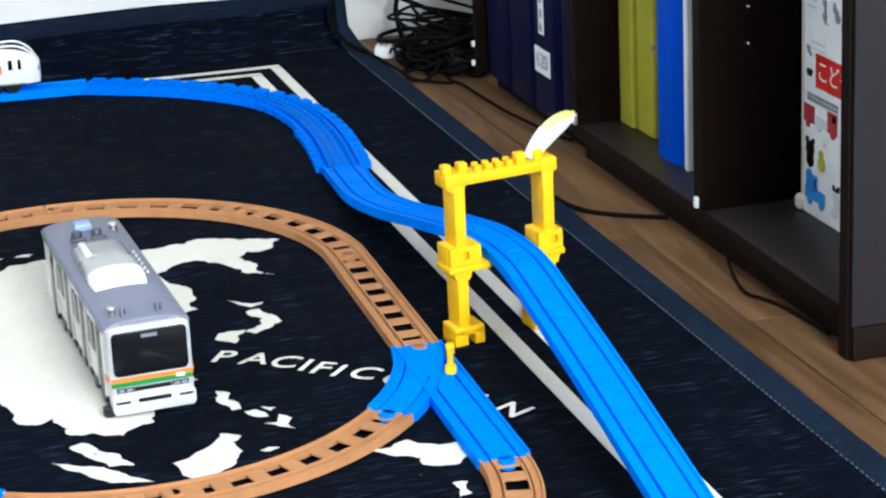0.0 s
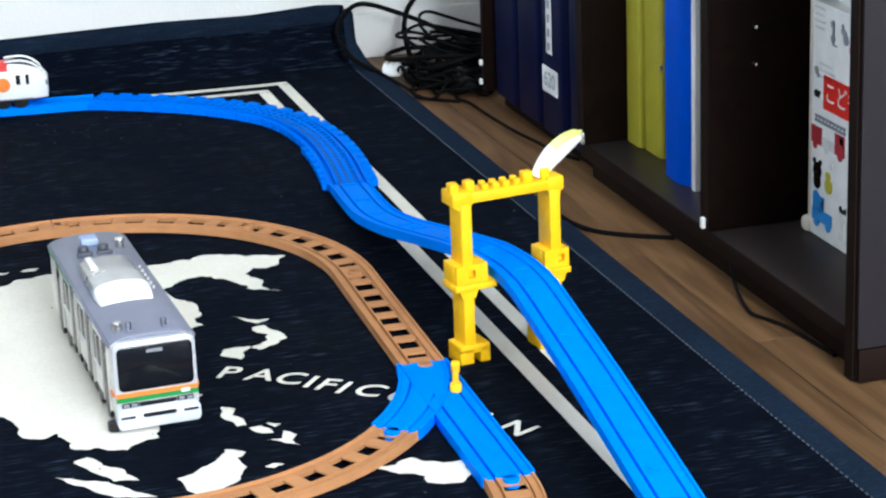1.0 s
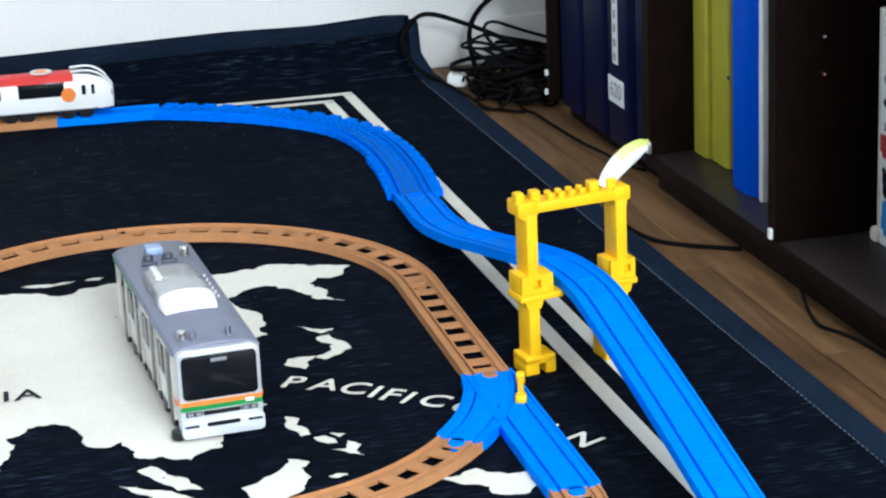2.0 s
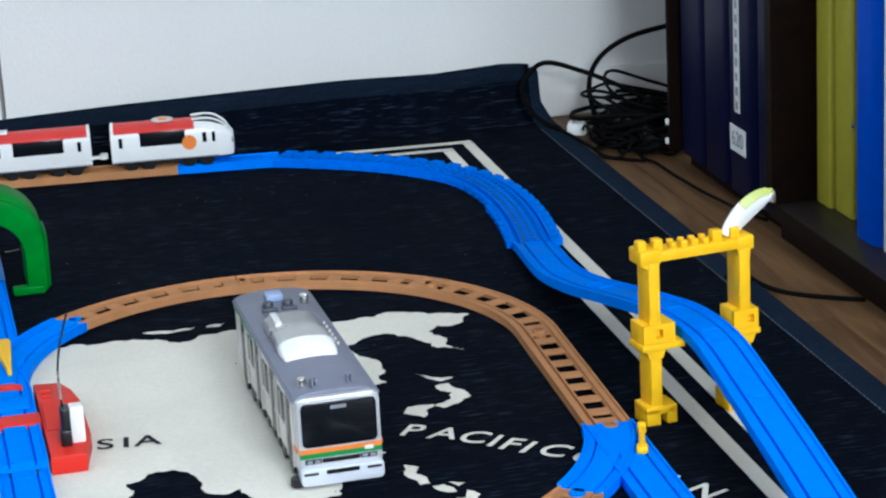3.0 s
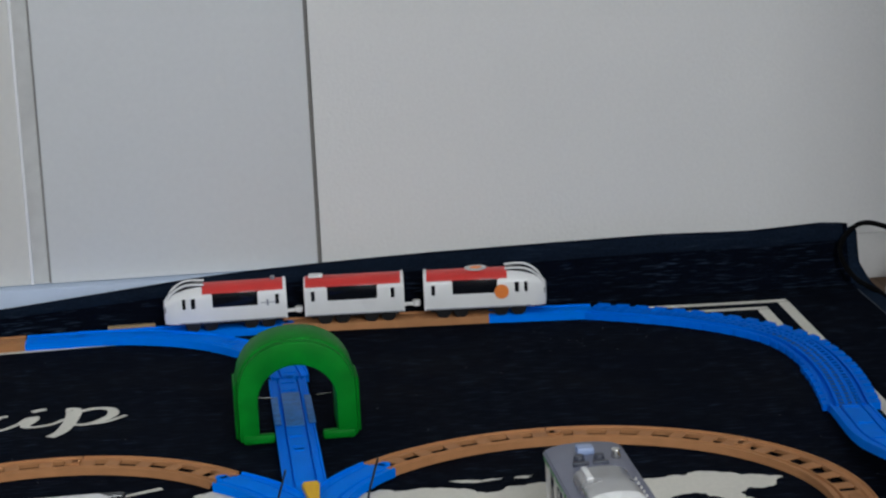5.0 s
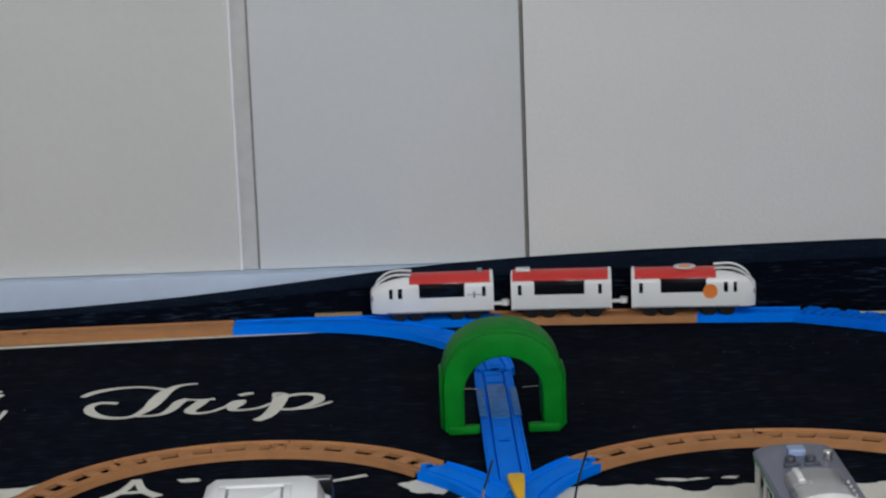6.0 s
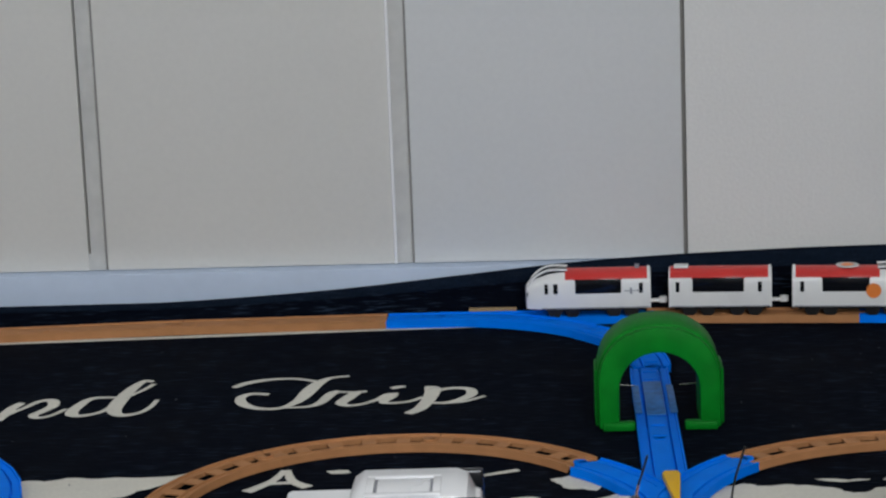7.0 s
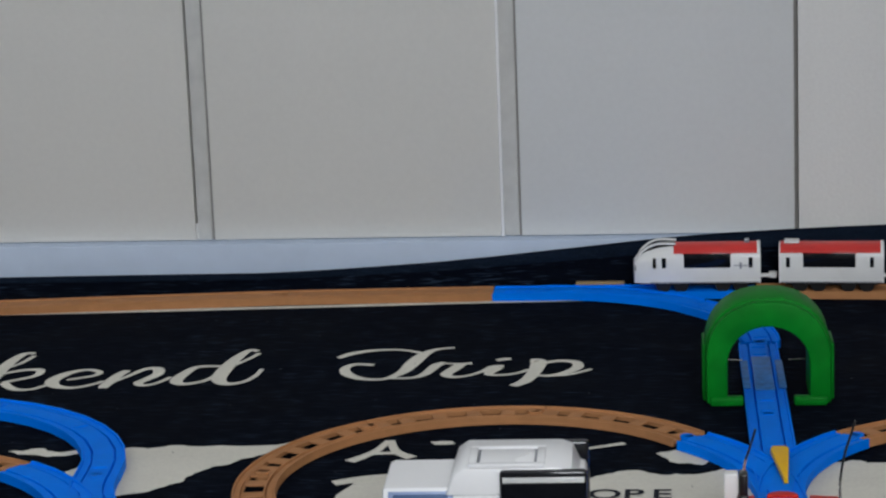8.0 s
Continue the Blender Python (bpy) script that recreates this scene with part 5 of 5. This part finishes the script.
for k in range(22):
    # short tangled ends low in the heap
    cx, cy = 0.712 + rnd.uniform(-0.04, 0.05), 2.335 + rnd.uniform(-0.05, 0.07)
    a0, rr = rnd.uniform(0, 6.28), rnd.uniform(0.018, 0.036)
    pts = []
    for i in range(11):
        a = a0 + i * 0.52
        pts.append((cx + rr * math.cos(a), cy + 1.2 * rr * math.sin(a), FZ + 0.003 + rnd.uniform(0.010, 0.024) * (0.5 + 0.5 * math.sin(1.6 * a + k))))
    cable(pts, rnd.choice((0.0015, 0.0019)), "thin black cable tangled on the floor")


def power_adapter():
    t = thing("power_adapter", "black mains adapter lying before the cable heap", "adapter", pose(0.7230, 2.3020, FZ, 0, 0, -14))
    part("case", box(-0.0150, 0.0150, -0.012, 0.016, 0.0, 0.0235, 0.003), BLACK, t)
    part("seam", box(-0.0152, 0.0152, -0.0122, 0.0162, 0.0135, 0.0139), CABLE, t)
    part("cord_boot", tube([(-0.0150, 0.0, 0.010), (-0.0210, 0.0, 0.009), (-0.0250, -0.001, 0.007)], 0.0022), CABLE, t)
    return t


power_adapter()
cable([(0.643, 2.395, 0.0030), (0.624, 2.420, 0.014), (0.6140, 2.440, 0.036), (0.622, 2.448, 0.054), (0.645, 2.452, 0.066), (0.683, 2.440, 0.055), (0.720, 2.405, 0.040), (0.755, 2.360, 0.022)], 0.0028, "thick black cable looping over the rug's corner")
cable([(0.790, 2.44, 0.098), (0.740, 2.45, 0.086), (0.705, 2.45, 0.065), (0.690, 2.44, 0.035), (0.695, 2.42, -0.008)], 0.003, "black cable arching from the shelf to the floor")
cable([(0.643, 2.395, 0.0030), (0.646, 2.360, 0.0042), (0.653, 2.315, 0.0020), (0.664, 2.285, -0.0036), (0.695, 2.255, -0.0040)], 0.0018, "thin black cable along the rug's edge")
cable([(0.702, 2.30, 0.008), (0.697, 2.273, -0.0040), (0.703, 2.245, -0.0044), (0.705, 2.194, -0.0044), (0.710, 2.121, -0.0044), (0.717, 2.072, -0.0044), (0.722, 2.030, -0.0044), (0.732, 2.000, -0.0044)], 0.0016, "black cable lying along the shelf's plinth")
cable([(0.628, 1.824, 0.0030), (0.645, 1.818, 0.0038), (0.654, 1.806, -0.001), (0.668, 1.786, -0.0040), (0.690, 1.764, -0.0040), (0.722, 1.742, -0.0040)], 0.0021, "black cable crossing from the rug to the shelf")
cable([(0.7140, 1.610, 0.016), (0.7130, 1.598, 0.004), (0.709, 1.575, -0.0041), (0.704, 1.545, -0.0041), (0.7100, 1.528, -0.0041), (0.7160, 1.508, -0.0041), (0.7200, 1.47, -0.0041), (0.7220, 1.44, -0.0041)], 0.0015, "thin black cable hanging at the plinth")

plug = thing("white_plug", "small white plug adapter lying by the rug's corner", "plug", pose(0.6560, 2.374, 0.001, 0, 0, -25))
part("plug_body", box(-0.010, 0.010, -0.007, 0.007, 0.0, 0.013, 0.0025), WHITE, plug)
for k in range(3):
    part("tap_face", box(-0.0085 + 0.006 * k, -0.0045 + 0.006 * k, -0.0078, 0.0078, 0.0125, 0.0142, 0.0005), WHITE, plug)
part("prong", box(0.010, 0.017, -0.004, -0.003, 0.005, 0.009), STEEL, plug)
part("prong", box(0.010, 0.017, 0.003, 0.004, 0.005, 0.009), STEEL, plug)

strip = thing("power_strip", "pale grey wall outlet box with a black plug", "outlet", pose(0.80, 2.4985, 0.19))
part("outlet_box", box(-0.028, 0.06, -0.030, 0.0, 0.0, 0.12, 0.003), LENS, strip)
# grey strip stands for the shade beneath the outlet box
part("outlet_shadow_foot", box(-0.026, 0.06, -0.028, 0.0, -0.008, 0.0), GREY, strip, "grey strip painted as the shade under the box")
part("black_plug", box(-0.0135, 0.030, -0.052, -0.030, 0.011, 0.059, 0.004), BLACK, strip, "black plug")
part("black_plug", box(-0.0090, 0.030, -0.055, -0.030, 0.069, 0.110, 0.004), BLACK, strip, "black plug")


# ---- what is woven into the rug: lands, names, script ----
PRINT_Z = 0.0007


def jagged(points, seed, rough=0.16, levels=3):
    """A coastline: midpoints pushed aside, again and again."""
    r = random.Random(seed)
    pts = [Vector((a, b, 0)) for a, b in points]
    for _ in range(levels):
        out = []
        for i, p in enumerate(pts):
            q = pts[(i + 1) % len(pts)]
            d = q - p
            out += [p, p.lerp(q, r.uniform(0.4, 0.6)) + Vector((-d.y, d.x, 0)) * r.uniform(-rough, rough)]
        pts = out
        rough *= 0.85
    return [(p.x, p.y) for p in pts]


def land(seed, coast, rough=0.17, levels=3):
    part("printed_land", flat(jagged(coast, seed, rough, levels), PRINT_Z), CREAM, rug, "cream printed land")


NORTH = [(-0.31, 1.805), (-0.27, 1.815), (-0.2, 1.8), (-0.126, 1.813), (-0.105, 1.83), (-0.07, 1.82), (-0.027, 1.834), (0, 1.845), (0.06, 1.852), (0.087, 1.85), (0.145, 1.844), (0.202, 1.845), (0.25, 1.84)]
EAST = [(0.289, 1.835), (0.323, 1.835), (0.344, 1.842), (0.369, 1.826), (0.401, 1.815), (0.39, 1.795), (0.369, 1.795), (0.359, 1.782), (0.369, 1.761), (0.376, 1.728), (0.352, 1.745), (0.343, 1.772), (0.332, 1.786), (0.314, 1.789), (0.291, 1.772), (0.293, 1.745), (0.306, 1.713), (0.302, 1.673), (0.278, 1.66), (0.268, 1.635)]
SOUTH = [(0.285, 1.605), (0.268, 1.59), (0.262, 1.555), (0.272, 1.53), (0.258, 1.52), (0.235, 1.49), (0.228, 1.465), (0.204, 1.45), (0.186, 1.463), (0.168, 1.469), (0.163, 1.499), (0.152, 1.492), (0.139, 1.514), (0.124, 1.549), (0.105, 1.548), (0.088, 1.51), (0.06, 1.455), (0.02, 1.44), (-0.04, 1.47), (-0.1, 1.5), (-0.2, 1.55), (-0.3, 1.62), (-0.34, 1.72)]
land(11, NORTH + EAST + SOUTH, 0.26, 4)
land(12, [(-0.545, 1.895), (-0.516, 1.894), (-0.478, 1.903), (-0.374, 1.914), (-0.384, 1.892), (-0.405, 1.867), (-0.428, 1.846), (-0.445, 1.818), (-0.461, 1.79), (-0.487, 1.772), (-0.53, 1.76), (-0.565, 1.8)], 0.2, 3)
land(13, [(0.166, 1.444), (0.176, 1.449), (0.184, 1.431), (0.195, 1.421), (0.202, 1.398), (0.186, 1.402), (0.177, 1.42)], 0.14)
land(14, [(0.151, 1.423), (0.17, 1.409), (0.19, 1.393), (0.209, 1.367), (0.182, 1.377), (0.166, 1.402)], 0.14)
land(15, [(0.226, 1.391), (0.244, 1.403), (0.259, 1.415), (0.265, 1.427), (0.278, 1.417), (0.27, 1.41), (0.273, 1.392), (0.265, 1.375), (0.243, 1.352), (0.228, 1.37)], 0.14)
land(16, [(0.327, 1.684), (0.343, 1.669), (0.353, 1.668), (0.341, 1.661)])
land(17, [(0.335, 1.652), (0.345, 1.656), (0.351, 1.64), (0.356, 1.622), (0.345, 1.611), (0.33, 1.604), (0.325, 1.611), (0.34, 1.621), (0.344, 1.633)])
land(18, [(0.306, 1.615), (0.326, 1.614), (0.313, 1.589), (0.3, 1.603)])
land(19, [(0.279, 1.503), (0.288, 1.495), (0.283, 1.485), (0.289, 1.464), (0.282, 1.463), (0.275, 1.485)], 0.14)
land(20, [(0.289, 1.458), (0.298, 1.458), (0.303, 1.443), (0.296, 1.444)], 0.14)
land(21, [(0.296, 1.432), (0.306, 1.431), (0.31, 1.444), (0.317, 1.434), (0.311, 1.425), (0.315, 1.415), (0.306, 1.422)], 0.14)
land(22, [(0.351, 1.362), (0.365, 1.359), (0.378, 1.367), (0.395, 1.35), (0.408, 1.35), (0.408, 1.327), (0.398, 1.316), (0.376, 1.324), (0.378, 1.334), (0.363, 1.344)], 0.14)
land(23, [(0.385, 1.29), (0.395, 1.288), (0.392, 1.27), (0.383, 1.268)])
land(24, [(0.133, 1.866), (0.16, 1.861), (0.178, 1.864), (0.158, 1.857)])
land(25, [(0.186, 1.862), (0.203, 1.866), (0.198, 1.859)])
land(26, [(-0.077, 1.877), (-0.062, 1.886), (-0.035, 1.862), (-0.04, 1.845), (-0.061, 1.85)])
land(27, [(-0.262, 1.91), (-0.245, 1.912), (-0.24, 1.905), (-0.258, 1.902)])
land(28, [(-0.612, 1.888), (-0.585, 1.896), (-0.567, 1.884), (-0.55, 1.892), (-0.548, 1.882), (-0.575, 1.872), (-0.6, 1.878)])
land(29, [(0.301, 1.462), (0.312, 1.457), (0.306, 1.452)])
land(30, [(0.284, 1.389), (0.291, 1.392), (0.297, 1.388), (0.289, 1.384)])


def lint():
    """Tiny pale fluff lying about on the dark weave."""
    r = random.Random(21)
    verts, faces = [], []
    for k in range(120):
        x, y = r.uniform(-0.75, 0.62), r.uniform(1.15, 2.42)
        if k % 4 == 0:
            x, y = r.gauss(0.34, 0.09), r.gauss(2.29, 0.04)
        a, l, w = r.uniform(0, 3.14), r.uniform(0.0004, 0.0012), r.uniform(0.0002, 0.0004)
        c, q = math.cos(a), math.sin(a)
        n = len(verts)
        for u, v, h in ((-l, -w, 0.0004), (l, -w, 0.0004), (l, w, 0.0004), (-l, w, 0.0004), (0, 0, 0.0012)):
            verts.append((x + u * c - v * q, y + u * q + v * c, h + 0.0004))
        faces += [(n, n + 1, n + 4), (n + 1, n + 2, n + 4), (n + 2, n + 3, n + 4), (n + 3, n, n + 4)]
    me = bpy.data.meshes.new("lint")
    me.from_pydata(verts, [], faces)
    me.materials.append(LINT)
    return tagged(new("lint", me), "tiny pale specks of lint on the dark rug", "lint", kind="stuff")


lint()


def ribbon(points, z, bm=None):
    """A brush stroke lying flat: points of x, y, width."""
    line = spline([(a, b, w) for a, b, w in points], 7)
    own = bmesh.new()
    rows = []
    for i, p in enumerate(line):
        d = line[min(i + 1, len(line) - 1)] - line[max(i - 1, 0)]
        n = Vector((-d.y, d.x, 0)).normalized() * max(p.z, 0.002) / 2
        rows.append((own.verts.new((p.x + n.x, p.y + n.y, z)), own.verts.new((p.x - n.x, p.y - n.y, z))))
    for a, b in zip(rows, rows[1:]):
        own.faces.new((a[0], b[0], b[1], a[1]))
    return join(bm, own)


def script_letter(letter, *strokes):
    """Each stroke: centimetres along and up from the words' origin, and the nib's width in millimetres."""
    bm = None
    for k, stroke in enumerate(strokes):
        bm = ribbon([(-0.7 + u / 100, 2.05 + v / 100, 0.0012 + w * 0.00068) for u, v, w in stroke], PRINT_Z + 0.00015 * k, bm)
    part("script_letter", bm, CREAM, rug, "cream script letter " + letter)


script_letter("T",
              [(32, 13, 8), (33.1, 14.6, 12), (35.1, 15.7, 9), (37.5, 15.8, 6), (39.7, 14.6, 7)],
              [(42.6, 16.4, 6), (40.9, 15.8, 8), (39.9, 14, 16), (39.3, 11.1, 20), (38.7, 7.8, 14), (37.4, 5.5, 8), (35.4, 5.5, 10), (33.8, 7, 14), (33.2, 9.2, 12), (34, 10.6, 9), (35.7, 10.3, 9)])
script_letter("r",
              [(37.9, 5.7, 6), (39.9, 5.9, 7), (40.9, 7.3, 12), (41.5, 10, 14), (42.2, 11.1, 10)],
              [(42.3, 10.7, 5), (43.6, 10.5, 6), (44.8, 10.7, 9)],
              [(43.9, 10.6, 14), (43.3, 8.6, 16), (42.8, 6.8, 14), (43.5, 5.9, 9), (44.8, 6.3, 6), (46, 7.7, 6)])
script_letter("i",
              [(46, 7.7, 6), (46.8, 9.4, 10), (47.8, 9.7, 9)],
              [(47.4, 9.2, 14), (46.8, 7.7, 14), (46.7, 6.8, 10), (47.6, 6.5, 7), (49.1, 7, 6), (50.2, 8.4, 6)],
              [(47, 11.5, 9), (47.7, 12, 11), (48.3, 12.1, 7)])
script_letter("p",
              [(50.1, 11.5, 14), (50.9, 11.2, 20), (50.8, 7.9, 18), (50.2, 4.6, 16), (49.2, 2.9, 12)],
              [(51.2, 10.5, 9), (52.8, 11.3, 9), (54.3, 10.8, 12), (54.6, 9, 14), (53.7, 7.3, 12), (52.3, 6.2, 8), (50.9, 6.5, 6)],
              [(52.3, 6.2, 7), (54, 6.5, 6), (55.9, 8.3, 5)])
script_letter("k",
              [(2, 15.5, 8), (1, 15.5, 10), (0.5, 12.5, 16), (0.5, 8.1, 18), (0.9, 3.3, 18)],
              [(2.2, 14.7, 6), (1.7, 12, 5), (0.7, 10, 5)],
              [(1, 8.1, 7), (2.8, 9.4, 9), (4.3, 9.3, 11), (4.4, 7.4, 9), (3, 5.9, 8), (1.9, 5.1, 7)],
              [(2.1, 4.9, 12), (3.6, 2.8, 10), (5.3, 2.6, 7), (6.6, 4.4, 6)])
script_letter("e",
              [(7.8, 5.9, 6), (10, 7.4, 7), (10.1, 8.7, 9), (8.7, 9.4, 8), (7.2, 8.1, 14), (6.5, 5.6, 18), (7.3, 3.8, 14), (9, 3.2, 8), (10.4, 4.1, 6), (11.4, 5.4, 6)])
script_letter("n",
              [(11.9, 3, 10), (11.9, 4.1, 14), (12.2, 7.1, 14), (12.7, 9.1, 10)],
              [(12.1, 4.5, 6), (13.3, 7.1, 6), (14.3, 9.4, 9), (15.4, 9.6, 14), (15.9, 7.8, 14), (15.2, 5.7, 12), (14.8, 4.7, 12), (15.4, 3.8, 9), (16.5, 4.5, 6), (17.4, 6.6, 5)])
script_letter("d",
              [(21.6, 10.3, 7), (19.2, 10.2, 9), (18.4, 7.9, 14), (18.2, 5.2, 16), (19.2, 4.2, 10), (20.8, 5.3, 7), (21.6, 7.6, 7)],
              [(23.8, 15.7, 7), (22.9, 16, 9), (22.2, 12.9, 16), (21.9, 8.4, 20), (22.1, 5.5, 18), (23.1, 4.1, 12), (24.5, 4.8, 7), (25.2, 6.7, 6), (25.4, 9.2, 5)],
              [(24.1, 14.9, 6), (23.5, 12.9, 5), (22.6, 10.7, 5)])

tower = ribbon([(-0.297, 1.914, 0.006), (-0.304, 1.884, 0.008), (-0.321, 1.857, 0.011)], PRINT_Z)
tower = ribbon([(-0.295, 1.914, 0.006), (-0.287, 1.884, 0.008), (-0.272, 1.866, 0.011)], PRINT_Z + 0.00015, tower)
tower = ribbon([(-0.309, 1.877, 0.007), (-0.283, 1.879, 0.007)], PRINT_Z + 0.0003, tower)
part("printed_tower", tower, CREAM, rug, "cream printed lattice tower")
for pts in ([(-0.145, 1.883, 0.004), (-0.120, 1.895, 0.006), (-0.103, 1.903, 0.007)], [(-0.142, 1.868, 0.008), (-0.132, 1.866, 0.006)], [(-0.325, 1.800, 0.012), (-0.300, 1.812, 0.014), (-0.27, 1.82, 0.012)]):
    part("printed_stroke", ribbon(pts, PRINT_Z + 0.0003), CREAM, rug)


def woven_letter(ch, x, y, size, turn, material, shear=0.0):
    cu = bpy.data.curves.new("letter", "FONT")
    cu.body, cu.size, cu.align_x, cu.align_y, cu.shear = ch, size, "CENTER", "CENTER", shear
    cu.space_character = 1.0
    cu.offset = 0.0004
    cu.materials.append(material)
    ob = new("printed_letter", cu)
    ob.parent = rug
    ob.matrix_local = pose(x, y, PRINT_Z + 0.0008, 0, 0, turn)
    return ob


for k, ch in enumerate("PACIFIC"):
    x, y = ((0.297, 1.564), (0.318, 1.550), (0.336, 1.535), (0.348, 1.523), (0.3575, 1.513), (0.367, 1.503), (0.3830, 1.4905))[k]
    woven_letter(ch, x, y, 0.031, -26 - 2 * k, CREAM, 0.12)
for ch, x, y, turn in (("O", 0.4025, 1.4695, -42), ("C", 0.414, 1.452, -46), ("E", 0.426, 1.434, -50), ("A", 0.440, 1.412, -54), ("N", 0.457, 1.386, -58)):
    woven_letter(ch, x, y, 0.031, turn, CREAM, 0.12)
for ch, x in (("A", 0.0560), ("S", 0.0815), ("I", 0.0965), ("A", 0.1120)):
    woven_letter(ch, x, 1.617 - 0.10 * (x - 0.06), 0.029, -5, RUG_INK)
for k, ch in enumerate("EUROPE"):
    woven_letter(ch, -0.178 + 0.0215 * k, 1.770, 0.032, 0, RUG_INK)


# ---- floor planks, laid along the room ----
rnd = random.Random(3)
shapes = {}
for k in range(34):
    x0 = -1.99 + 0.0955 * k
    y0 = -1.5 - rnd.uniform(0.0, 0.9)
    while y0 < 2.6:
        y1 = min(y0 + 0.91, 2.6)
        lo = max(y0, -1.49)
        if y1 - lo > 0.05:
            key = round(y1 - lo, 3)
            if key not in shapes:
                shapes[key] = mesh_of("plank", box(0.0, 0.0948, 0.0, y1 - lo - 0.0008, -0.006, 0.0, 0.0003, 1), FLOOR)
            p = new("plank", shapes[key])
            p.parent = ground
            p.matrix_local = pose(x0, lo, -0.0062)
        y0 = y1
